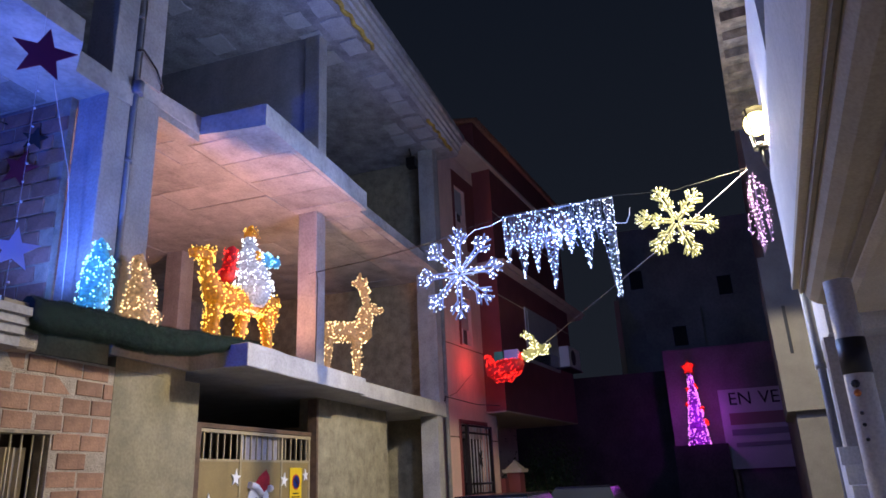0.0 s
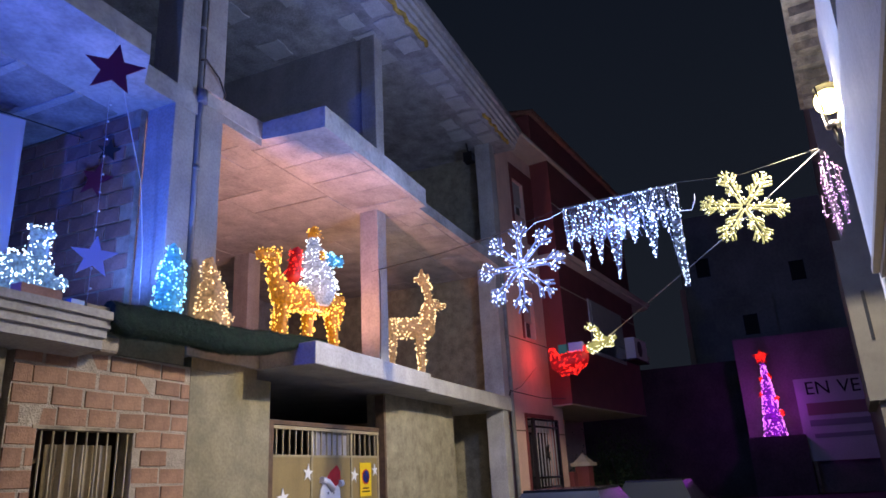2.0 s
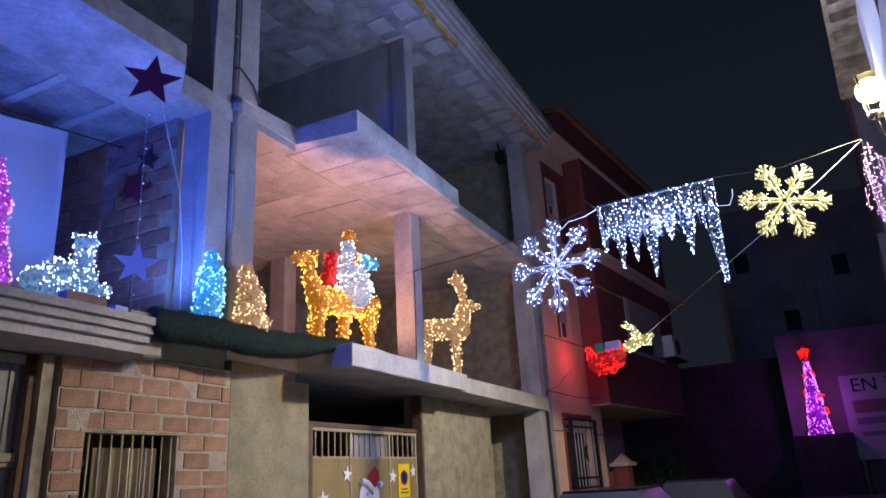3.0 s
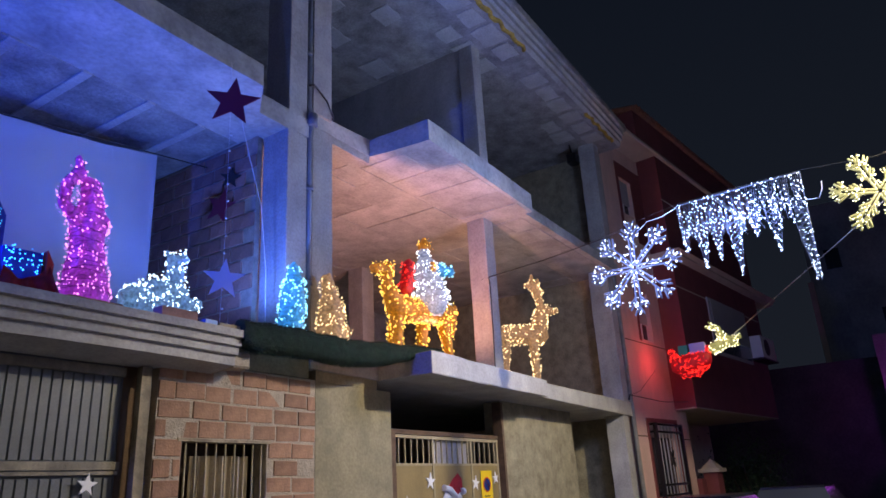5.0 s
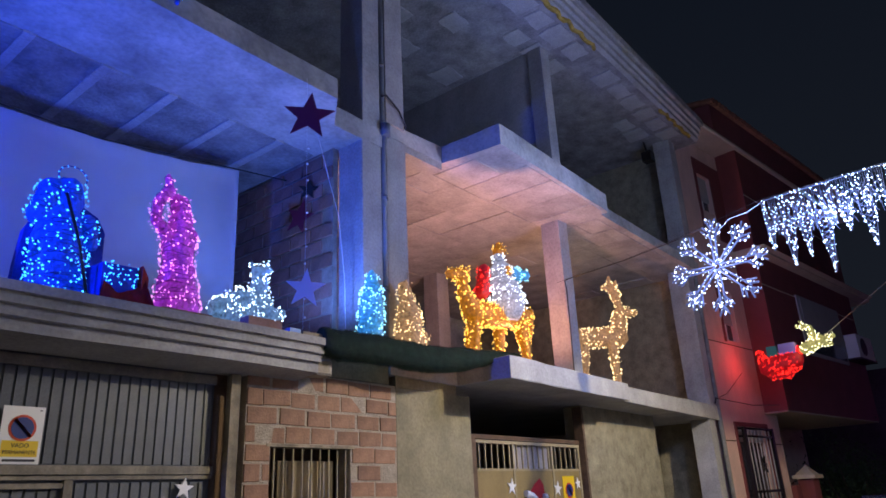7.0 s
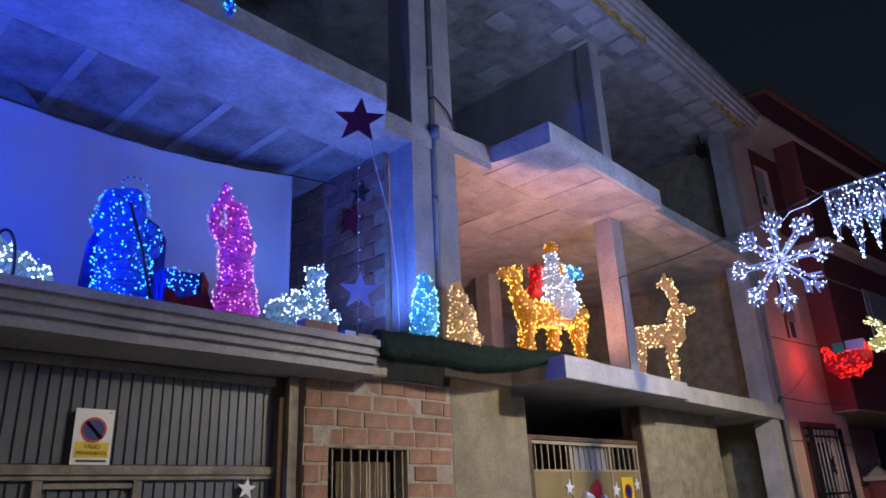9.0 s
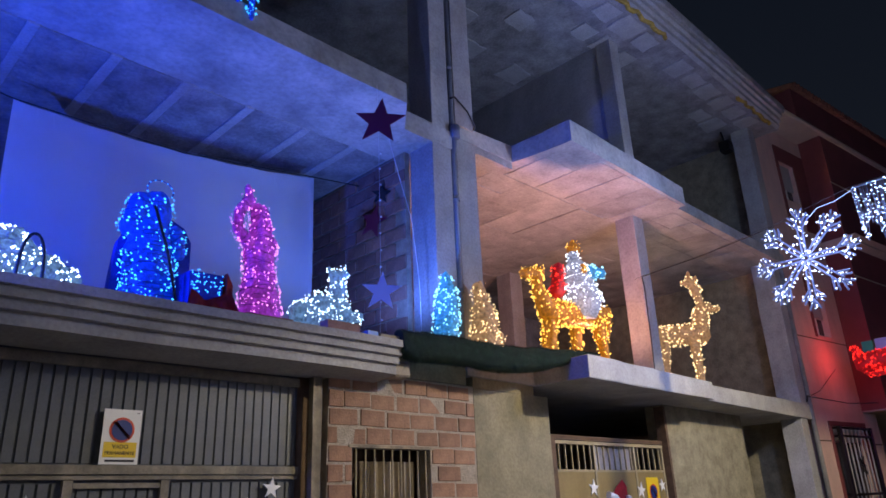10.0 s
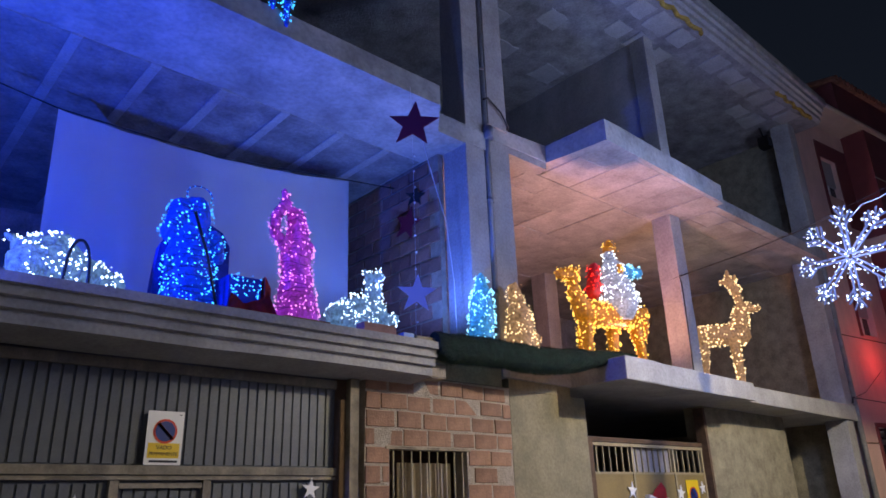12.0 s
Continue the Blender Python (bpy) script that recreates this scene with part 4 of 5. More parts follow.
# camel with a crowned rider
lit_figure("camel_rider_light", (7.9, 5.55, 3.36), [
    ((-0.98, 0, 1.12), (-0.67, 0, 1.19), 0.070, 0.088, "amber"), ((-0.72, 0, 1.14), (-0.72, 0, 0.93), 0.076, 0.080, "amber"), ((-0.72, 0, 0.93), (-0.51, 0, 0.68), 0.085, 0.15, "amber"),
    ((-0.48, 0, 0.66), (0.70, 0, 0.80), 0.165, 0.17, "amber"), ((-0.51, 0, 0.51), (-0.51, 0, 0.06), 0.095, 0.055, "amber"), ((-0.30, 0.22, 0.54), (-0.38, 0.22, 0.06), 0.075, 0.045, "amber"),
    ((0.37, 0.20, 0.63), (0.34, 0.20, 0.06), 0.095, 0.05, "amber"), ((0.65, 0, 0.67), (0.80, 0, 0.06), 0.11, 0.045, "amber"), ((0.91, -0.05, 0.91), (0.82, -0.05, 0.51), 0.041, 0.029, "amber"),
    ((0.18, -0.10, 1.09), (0.20, -0.10, 0.88), 0.22, 0.265, "frost"), ((0.11, -0.08, 1.38), (0.14, -0.08, 1.15), 0.155, 0.20, "frost"), ((0.13, -0.05, 1.61), (0.12, -0.05, 1.52), 0.080, 0.085, "frost"),
    ((0.15, -0.05, 1.80), (0.15, -0.05, 1.71), 0.047, 0.105, "amber"), ((0.10, -0.20, 1.38), (0.10, -0.20, 1.30), 0.052, 0.058, "amber"),
    ((0.42, -0.10, 1.40), (0.74, -0.10, 1.44), 0.093, 0.070, "cyan"), ((-0.14, 0.04, 1.38), (-0.22, 0.04, 1.01), 0.080, 0.105, "red"), ((0.33, 0.05, 1.49), (0.34, 0.05, 1.45), 0.045, 0.045, "red")],
    "amber light-bulb camel carrying a white crowned rider", "light figure", 17, dot=0.0125, gap=0.055)

# standing reindeer
lit_figure("reindeer_light", (12.3, 5.95, 3.36), [
    ((-0.52, 0, 1.09), (0.20, 0, 1.11), 0.180, 0.190, "warm"), ((0.19, 0, 1.20), (0.28, 0, 1.57), 0.170, 0.118, "warm"), ((0.30, 0, 1.61), (0.61, 0, 1.57), 0.110, 0.041, "warm"), ((0.28, 0, 1.74), (0.24, 0, 1.96), 0.070, 0.085, "warm"),
    ((0.24, 0, 1.96), (0.15, 0, 2.12), 0.090, 0.075, "warm"), ((0.15, 0, 2.12), (0.15, 0, 2.31), 0.049, 0.033, "warm"), ((0.22, 0, 2.05), (0.28, 0, 2.23), 0.041, 0.025, "warm"), ((0.15, 0, 2.07), (-0.01, 0, 2.12), 0.057, 0.033, "warm"),
    ((0.03, -0.08, 0.95), (0.06, -0.08, 0.03), 0.100, 0.045, "warm"), ((0.12, 0.12, 0.97), (0.10, 0.12, 0.03), 0.074, 0.041, "warm"), ((-0.52, -0.08, 0.94), (-0.57, -0.08, 0.03), 0.082, 0.038, "warm"), ((-0.52, 0.12, 0.94), (-0.57, 0.12, 0.03), 0.082, 0.038, "warm")],
    "warm white light-bulb reindeer standing on the slab", "light figure", 19, -45, dot=0.0165, gap=0.078, cord=0.005)

# ---------------------------------------------------------------- sheet, turf, stars
bm = bmesh.new()
n, mrows = 48, 10
grid = []
for j in range(mrows + 1):
    row = []
    for i in range(n + 1):
        s, q = i / n, j / mrows
        x = 1.20 + 3.68 * s
        ztop = 5.72 - 0.2355 * s + 0.4855 * s * s
        row.append(bm.verts.new((x + 0.06 * q * (1 - s), 7.5 + 0.020 * math.sin(s * 17) * (0.15 + q) + 0.010 * math.sin(s * 41 + q * 2), ztop + (3.30 - ztop) * q)))
    grid.append(row)
for j in range(mrows):
    for i in range(n):
        f = bm.faces.new((grid[j][i], grid[j][i + 1], grid[j + 1][i + 1], grid[j + 1][i]))
        f.smooth = True
bmesh.ops.solidify(bm, geom=bm.faces[:], thickness=0.004)
tagged(part("hanging_sheet", bm, SHEET), "white fabric sheet hung as a backdrop, lit blue", "sheet")
bm = bmesh.new()
tube(bm, [(-1.0, 7.49, 6.05), (1.2, 7.51, 5.73), (3.0, 7.51, 5.73), (4.88, 7.49, 5.98), (5.6, 7.4, 6.03)], 0.008, 6)
tagged(part("sheet_cord", bm, CABLE), "black cord that carries the sheet", "cord")

bm = bmesh.new()
rings = []
for i in range(41):
    s = i / 40
    x = 4.71 + 3.40 * s
    y = 5.59 - 0.22 * s ** 2
    top = 3.395 + 0.095 * s + 0.015 * math.sin(s * 9)
    hgt = 0.315 * (1 - 0.88 * max(0.0, (s - 0.5) / 0.5) ** 1.6) * (0.80 + 0.20 * min(1, s * 14))
    dep = 0.09
    ring = []
    for k in range(16):
        a = 2 * math.pi * k / 16
        p = Vector((x, y + dep * math.cos(a) * 1.1, top - hgt / 2 + hgt / 2 * math.copysign(abs(math.sin(a)) ** 0.5, math.sin(a))))
        ring.append(bm.verts.new(p + noise.noise_vector(p * 4) * 0.018 + noise.noise_vector(p * 24) * 0.010))
    rings.append(ring)
for a, b in zip(rings, rings[1:]):
    for k in range(16):
        bm.faces.new((a[k], a[(k + 1) % 16], b[(k + 1) % 16], b[k])).smooth = True
bm.faces.new(rings[0][::-1])
bm.faces.new(rings[-1])
turf = thing("turf_roll", (6.3, 5.6, 3.3), "rolled green artificial turf draped on the slab edge", "artificial turf")
part("roll", bm, TURF, turf)
rnd = random.Random(21)
vs, fs = [], []
for k in range(9000):
    s = rnd.random()
    x = 4.71 + 3.40 * s
    hgt = 0.315 * (1 - 0.88 * max(0.0, (s - 0.5) / 0.5) ** 1.6) * (0.80 + 0.20 * min(1, s * 14))
    top = 3.395 + 0.095 * s + 0.015 * math.sin(s * 9)
    a = rnd.uniform(0.35 * math.pi, 1.65 * math.pi)
    p = Vector((x, 5.59 - 0.22 * s ** 2 + 0.10 * math.cos(a), top - hgt / 2 + hgt / 2 * math.copysign(abs(math.sin(a)) ** 0.5, math.sin(a))))
    p += noise.noise_vector(p * 4) * 0.018
    d = Vector((rnd.uniform(-0.5, 0.5), math.cos(a), math.sin(a) - 0.3)).normalized() * rnd.uniform(0.015, 0.035)
    i = len(vs)
    vs += [p + Vector((0.003, 0, 0)), p - Vector((0.003, 0, 0)), p + d]
    fs.append((i, i + 1, i + 2))
me = bpy.data.meshes.new("fibre_layer")
me.from_pydata(vs, [], fs)
me.materials.append(TURF)
o = new("fibre_layer", me)
o.parent = turf
o.matrix_parent_inverse = turf.matrix_world.inverted()
tagged(o, kind="stuff")

one_box("plank", WOOD, None, 4.45, 5.0, 5.56, 5.70, 3.285, 3.33, bev=0.005)
tagged(bpy.data.objects["plank"], "loose wooden plank at the end of the cornice", "plank")
bm = bmesh.new()
prism(bm, [(4.72, 5.66), (4.95, 5.68), (4.98, 5.86), (4.74, 5.9)], 2.93, 3.10)
rag(bm, 0.03, 3, 3)
bevel(bm, 0.02)
tagged(part("rubble_stone", bm, MORTAR), "broken lump of mortar under the cornice end", "rubble")

# star garland hanging in front of the bay
garland = thing("star_garland", (4.34, 5.42, 3.3), "string of small bulbs with board stars hanging from the slab", "garland")
bm = bmesh.new()
tube(bm, [(4.335, 5.45, 6.23), (4.33, 5.42, 5.2), (4.34, 5.42, 4.2), (4.345, 5.44, 3.30)], 0.002, 4)
part("string", bm, WHITECABLE, garland)
for k in range(11):
    bm = bmesh.new()
    z = 3.42 + k * 0.19
    bmesh.ops.create_icosphere(bm, subdivisions=1, radius=0.013, matrix=Matrix.Translation((4.338 + 0.006 * (-1) ** k, 5.41, z)))
    part("bulb", bm, SIGNWHITE, garland)
bm = bmesh.new()
star_mesh(bm, 0.215, 0.012, 0.40)
s = part("star", bm, STARWHITE, garland, "white board star")
s.matrix_world = pose(4.335, 5.40, 3.72, 0, 4, -42)
bm = bmesh.new()
star_mesh(bm, 0.30, 0.012, 0.42)
s = part("star", bm, STARRED, garland, "dark red board star")
s.matrix_world = pose(4.33, 5.40, 5.72, 0, 6, -46)
bm = bmesh.new()
box(bm, 4.28, 4.42, 5.56, 5.66, 3.285, 3.34)
bevel(bm, 0.006)
tagged(part("junction_box", bm, plain("blue_plastic", (0.10, 0.22, 0.55), 0.5)), "blue plastic junction box on the ledge", "box")
bm = bmesh.new()
tube(bm, [(4.80, 5.9, 6.23), (4.92, 5.9, 5.81), (5.10, 5.95, 5.45), (5.33, 6.0, 4.98), (5.45, 6.02, 4.2), (5.5, 6.05, 3.30)], 0.005, 5)
tagged(part("loose_cable", bm, WHITECABLE), "thin white cable hanging from the ceiling", "cable")
bm = bmesh.new()
star_mesh(bm, 0.30, 0.012, 0.42)
s = part("star_decoration", bm, STARRED)
s.matrix_world = pose(0.52, 5.42, 6.02, 0, 10, 20)
tagged(s, "dark red board star hanging under the slab", "star", "board stars")
bm = bmesh.new()
star_mesh(bm, 0.26, 0.012, 0.42)
s = part("star_decoration", bm, STARRED)
s.matrix_world = pose(5.58, 7.06, 5.36, 0, 20, -82)
tagged(s, "dull pink star fixed on the brick partition", "star", "board stars")
bm = bmesh.new()
star_mesh(bm, 0.16, 0.012, 0.42)
s = part("star_decoration", bm, BLACK)
s.matrix_world = pose(5.56, 6.86, 5.70, 0, 8, -60)
tagged(s, "small dark star hanging by the partition wall", "star", "board stars")

# blue icicle lights on the upper edge
lit_figure("blue_icicle_lights", (2.72, 5.48, 6.30), [((0, 0, 0.5), (0, 0, 0.02), 0.05, 0.02, "blue"), ((-0.16, 0, 0.5), (-0.16, 0, 0.16), 0.05, 0.02, "blue"), ((-0.34, 0, 0.5), (-0.34, 0, 0.25), 0.05, 0.02, "blue"), ((-0.5, 0, 0.45), (0.05, 0, 0.45), 0.03, 0.03, "blue")],
           "blue icicle lights hanging over the slab edge", "lights", 23, gap=0.045)

bm = bmesh.new()
box(bm, 15.35, 15.6, 5.66, 5.9, 9.35, 9.6)
bevel(bm, 0.02)
tube(bm, [(15.5, 5.8, 9.6), (15.5, 5.85, 9.92)], 0.02, 6)
tagged(part("wall_fixture", bm, IRON), "dark unlit fixture hanging from the roof slab", "fixture")

# ---------------------------------------------------------------- lights across the street
XS = 9.6
def flake(r, col, tr, arms=6):
    """Rope-light snowflake in the y-z plane: stems with side twigs and a three-fingered tip."""
    out = []
    w = r * (0.030 if arms == 6 else 0.022)
    for k in range(arms):
        a = 2 * math.pi / arms * k + tr
        d = Vector((0, math.cos(a), math.sin(a)))
        q = Vector((0, -math.sin(a), math.cos(a)))
        for sg in (0.055, -0.055):
            out.append((d * 0.04 + q * sg * r * 0.6, d * r * 0.80 + q * sg * r, w, w, col))
        for at, ln in ((0.36, 0.20), (0.62, 0.26)) if arms == 6 else ((0.62, 0.24),):
            for sg in (1, -1):
                tip = d * r * (at + ln * 0.75) + q * sg * r * ln * 0.9
                out.append((d * r * at + q * sg * r * 0.05, tip, w, w, col))
                out.append((d * r * (at + 0.10) + q * sg * r * 0.05, tip + d * r * 0.07 - q * sg * r * 0.04, w, w, col))
        for sg in (1, 0, -1):
            out.append((d * r * 0.80, d * r * 0.99 + q * sg * r * 0.10, w, w * 0.9, col))
    return out


lit_figure("snowflake_light", (XS, 2.90, 4.54), flake(0.70, "ice", 0.02, 8), "large white light-bulb snowflake hung over the street", "snowflake", 31, -8, dot=0.0125, gap=0.050, group="street lights")
lit_figure("snowflake_light", (XS, -0.26, 4.84), flake(0.55, "gold", 0.16), "pale gold light-bulb snowflake hung over the street", "snowflake", 33, 12, dot=0.0105, gap=0.060, group="street lights")

curtain = thing("icicle_curtain_light", (XS, 1.36, 4.6), "white light-bulb icicle curtain hung over the street", "light curtain", "street lights")
rnd = random.Random(41)
bm = bmesh.new()
slots = [("net", "white"), ("led", "white")]
drops = ((2.12, 4.57, 0.07), (1.90, 4.31, 0.10), (1.70, 4.39, 0.09), (1.47, 4.12, 0.11), (1.20, 4.60, 0.10), (0.96, 4.34, 0.11), (0.62, 3.88, 0.15))
shapes = [((0, 2.17, 5.30), (0, 0.55, 5.35), 0.008, 0.008, "white", 60), ((0, 2.17, 5.30), (0, 2.15, 4.7), 0.008, 0.008, "white", 20), ((0, 0.55, 5.35), (0, 0.58, 3.88), 0.008, 0.008, "white", 40)]
W = 0.0030
for y, z, w in drops:
    shapes += [((0, min(2.15, y + w), 4.98), (0, y, z), W, W, "white", 12), ((0, max(0.56, y - w), 4.98), (0, y - 0.01, z), W, W, "white", 12)]
    steps = int((4.98 - z) / 0.07)
    for k in range(steps):
        s, q = k / steps, (k + 1) / steps
        l0, r1 = y + w * (1 - s) * rnd.uniform(0.6, 1), y - w * (1 - q) * rnd.uniform(0.6, 1)
        l0, r1 = min(2.15, l0), max(0.57, r1)
        za, zb = 4.98 + (z - 4.98) * s, 4.98 + (z - 4.98) * q
        shapes.append(((0.02, l0, za), (-0.02, r1, zb), W, W, "white", 2))
        shapes.append(((-0.02, r1, za), (0.02, l0, zb), W, W, "white", 2))
for k in range(60):
    y = 0.58 + k * 0.0265
    shapes.append(((rnd.uniform(-0.03, 0.03), y, 5.32), (rnd.uniform(-0.03, 0.03), y + rnd.uniform(-0.05, 0.05), 4.90 - rnd.uniform(0, 0.18)), W, W, "white", 5))
for k in range(90):
    y = rnd.uniform(0.62, 2.10)
    z0 = rnd.uniform(4.85, 5.28)
    shapes.append(((rnd.uniform(-0.03, 0.03), y, z0), (rnd.uniform(-0.03, 0.03), y + rnd.choice((-1, 1)) * rnd.uniform(0.04, 0.13), z0 - rnd.uniform(0.05, 0.22)), W, W, "white", 1))
for a, q, ra, rb_, cc, n in shapes:
    tube(bm, [a, q], ra, 4, None, 0)
    for k in range(n):
        p = Vector(a).lerp(Vector(q), rnd.random()) + Vector((rnd.uniform(-0.03, 0.03), rnd.uniform(-0.012, 0.012), rnd.uniform(-0.012, 0.012)))
        if rnd.random() < 0.72:
            bulb(bm, p, 0.0098 * rnd.choice((0.6, 0.8, 0.9, 1.1)), 1)
me = mesh_of("bulb_net", bm, [NET["ice"], LED["ice"]])
o = new("bulb_net", me)
o.parent = curtain
o.matrix_parent_inverse = curtain.matrix_world.inverted()
o.matrix_basis = Matrix.Translation((XS, 0, 0))
tagged(o, kind="stuff")

bm = bmesh.new()
tube(bm, [(10.78, 6.1, 5.28), (10.75, 5.92, 5.30), (10.4, 4.6, 5.26), (9.9, 3.4, 5.22), (9.6, 2.17, 5.33), (9.6, 0.55, 5.37), (9.6, -0.3, 5.30), (9.6, -1.27, 5.45)], 0.0028, 5)
tube(bm, [(10.76, 5.93, 5.29), (10.4, 4.62, 5.245), (9.92, 3.42, 5.20), (9.62, 2.9, 5.18)], 0.007, 5)
tagged(part("suspension_cable", bm, CABLE), "thin steel cable spanning the street", "cable")
bm = bmesh.new()
tube(bm, [(10.76, 5.93, 5.28), (10.74, 5.90, 5.1), (10.76, 5.92, 4.4), (10.74, 5.93, 3.5), (10.9, 5.9, 3.38)], 0.010, 6)
tagged(part("power_cable", bm, CABLE), "black power cable running down the column", "cable")
bm = bmesh.new()
tube(bm, [(9.6, 2.85, 5.0), (9.6, 2.62, 5.18), (9.6, 2.4, 5.2), (9.6, 2.17, 5.28)], 0.005, 6)
tagged(part("power_cable", bm, WHITECABLE), "white cable linking the street lights", "cable")
bm = bmesh.new()
tube(bm, [(9.6, 0.55, 4.95), (9.6, 0.40, 4.93), (9.6, 0.34, 5.05), (9.6, 0.33, 5.15)], 0.005, 6)
tagged(part("power_cable", bm, WHITECABLE), "white cable linking the street lights", "cable")
bm = bmesh.new()
tube(bm, [(9.6, -1.27, 5.43), (12.0, 0.03, 5.2), (17.1, 3.05, 4.72)], 0.0055, 5)
tagged(part("suspension_cable", bm, WHITECABLE), "thin steel cable running down to the sleigh", "cable")
bm = bmesh.new()
tube(bm, [(16.2, 5.36, 3.52), (17.5, 5.0, 3.42), (19.5, 4.9, 3.55), (23, 4.7, 3.9)], 0.010, 5)
tube(bm, [(16.9, 5.55, 3.62), (17.4, 5.5, 3.75), (18.2, 5.3, 4.3)], 0.006, 5)
tube(bm, [(16.0, 5.36, 3.40), (16.08, 5.36, 3.52), (16.2, 5.36, 3.52)], 0.02, 5)
tagged(part("facade_cable", bm, CABLE), "black cables strung along the facade", "cable")

# sleigh drawn by a small reindeer
XG = 17.2
lit_figure("sleigh_light", (XG, 4.1, 4.28), [
    ((0, 0.46, 0.28), (0, 0.34, -0.10), 0.06, 0.12, "red"), ((0, 0.30, -0.10), (0, -0.28, 0.0), 0.22, 0.20, "red"), ((0, -0.28, 0.06), (0, -0.44, 0.24), 0.12, 0.06, "red"), ((0, 0.28, -0.32), (0, -0.10, -0.36), 0.05, 0.05, "red"), ((0, -0.1, -0.34), (0, -0.34, -0.12), 0.05, 0.05, "red")],
    "red light-bulb sleigh hung before the wall", "sleigh", 51, dot=0.0165, gap=0.062)
gift = thing("gift_box", (XG, 4.2, 4.42), "green wrapped gift in the sleigh", "gift", "gifts")
one_box("wrapping", GIFTG, gift, XG - 0.1, XG + 0.1, 4.14, 4.36, 4.42, 4.64, bev=0.005)
gift = thing("gift_box", (XG, 3.9, 4.42), "lilac wrapped gift in the sleigh", "gift", "gifts")
one_box("wrapping", GIFTP, gift, XG - 0.1, XG + 0.1, 3.74, 4.10, 4.42, 4.66, bev=0.005)
lit_figure("reindeer_light", (XG, 3.35, 4.55), [
    ((0, 0.22, -0.06), (0, -0.14, 0.08), 0.13, 0.12, "gold"), ((0, 0.0, 0.14), (0, 0.02, 0.38), 0.08, 0.06, "gold"), ((0, 0.02, 0.40), (0, 0.30, 0.46), 0.05, 0.03, "gold"), ((0, 0.14, 0.44), (0, 0.22, 0.56), 0.03, 0.02, "gold"), ((0, -0.12, 0.08), (0, -0.40, 0.12), 0.06, 0.05, "gold"), ((0, -0.14, 0.0), (0, -0.34, -0.04), 0.05, 0.04, "gold")],
    "pale gold light-bulb reindeer leaping before the sleigh", "light figure", 53, dot=0.0165, gap=0.062)

# ---------------------------------------------------------------- neighbour's house
NBM = Matrix.Translation((16.9, 5.62, 0)) @ Matrix.Rotation(radians(-7), 4, "Z")


def placed(name, m, label, category):
    """A thing whose parts are built in its own axes."""
    e = new(name)
    e.empty_display_size = 0.2
    e.matrix_world = m
    return tagged(e, label, category)


def lpart(name, bm, material, parent, label=""):
    ob = new(name, mesh_of(name, bm, material))
    ob.parent = parent
    return tagged(ob, label)


def lbox(name, material, parent, *dims, label="", bev=0.0):
    bm = bmesh.new()
    box(bm, *dims)
    if bev:
        bevel(bm, bev)
    return lpart(name, bm, material, parent, label)


nb = placed("neighbour_house", NBM, "salmon and dark red house with a projecting bay", "house")
# wall panels round the three window openings
for a in ((0.0, 0.78, 0, 10.76), (2.46, 3.35, 0, 3.36), (0.78, 2.46, 0, 1.24), (0.78, 2.46, 3.0, 5.15), (0.78, 1.15, 5.15, 10.76), (1.92, 2.62, 5.15, 10.76), (2.46, 2.62, 3.36, 5.15), (1.15, 1.92, 6.5, 8.75), (1.15, 1.92, 9.85, 10.76)):
    lbox("wall", PINK, nb, a[0], a[1], 0.0, 0.25, a[2], a[3])
lbox("wall", PINK, nb, 3.1, 3.35, 0.25, 4.5, 0, 3.36)
lbox("groove", RUSTDARK, nb, 0.02, 0.66, -0.006, -0.001, 2.64, 2.668)
lbox("groove", RUSTDARK, nb, 2.5, 3.34, -0.006, -0.001, 2.60, 2.628)
lbox("groove", RUSTDARK, nb, 0.02, 2.6, -0.006, -0.001, 5.02, 5.045)
for a in ((0.68, 0.78, 1.2, 3.1), (2.462, 2.55, 1.2, 3.1), (0.78, 2.46, 3.002, 3.1)):
    lbox("window_surround", RED, nb, a[0], a[1], -0.03, 0.1, a[2], a[3])
for a in ((1.02, 1.15, 8.0, 10.3), (1.922, 2.60, 8.0, 10.3), (1.15, 1.92, 9.852, 10.3), (1.05, 1.15, 5.1, 6.6)):
    lbox("window_surround", RED, nb, a[0], a[1], -0.02, 0.1, a[2], a[3])
for x0, x1, z0, z1 in ((0.78, 2.46, 1.24, 3.0), (1.15, 1.92, 5.15, 6.5), (1.15, 1.92, 8.75, 9.85)):
    w = lbox("window", GLASS, nb, x0, x1, 0.16, 0.19, z0, z1)
    lbox("shutter", SHUTTER, w, x0 + 0.02, x1 - 0.02, 0.10, 0.15, z0 + (z1 - z0) * (0.35 if z0 > 2 else 0.8), z1)
    if z0 > 2:
        lbox("frame", SIGNWHITE, w, (x0 + x1) / 2 - 0.03, (x0 + x1) / 2 + 0.03, 0.12, 0.155, z0, z0 + (z1 - z0) * 0.35)
lbox("sill", TILE, nb, 0.62, 2.7, -0.10, 0.0, 1.12, 1.2, bev=0.01)
lbox("base_plinth", CREAM, nb, 0.05, 3.36, -0.05, -0.001, 0.0, 1.1)
lbox("bay", RED, nb, 2.62, 10.0, -0.6, 4.0, 3.40, 7.55, label="dark red projecting bay")
lbox("bay", RED, nb, 2.62, 10.0, -0.6, 4.0, 7.76, 10.78, label="dark red projecting bay")
lbox("bay_soffit", CREAM, nb, 2.63, 9.98, -0.585, 3.9, 3.37, 3.398)
lbox("groove", CREAM, nb, 2.60, 9.9, -0.61, -0.601, 9.35, 9.38)
lbox("groove", CREAM, nb, 2.60, 9.9, -0.61, -0.601, 6.72, 6.75)
bm = bmesh.new()
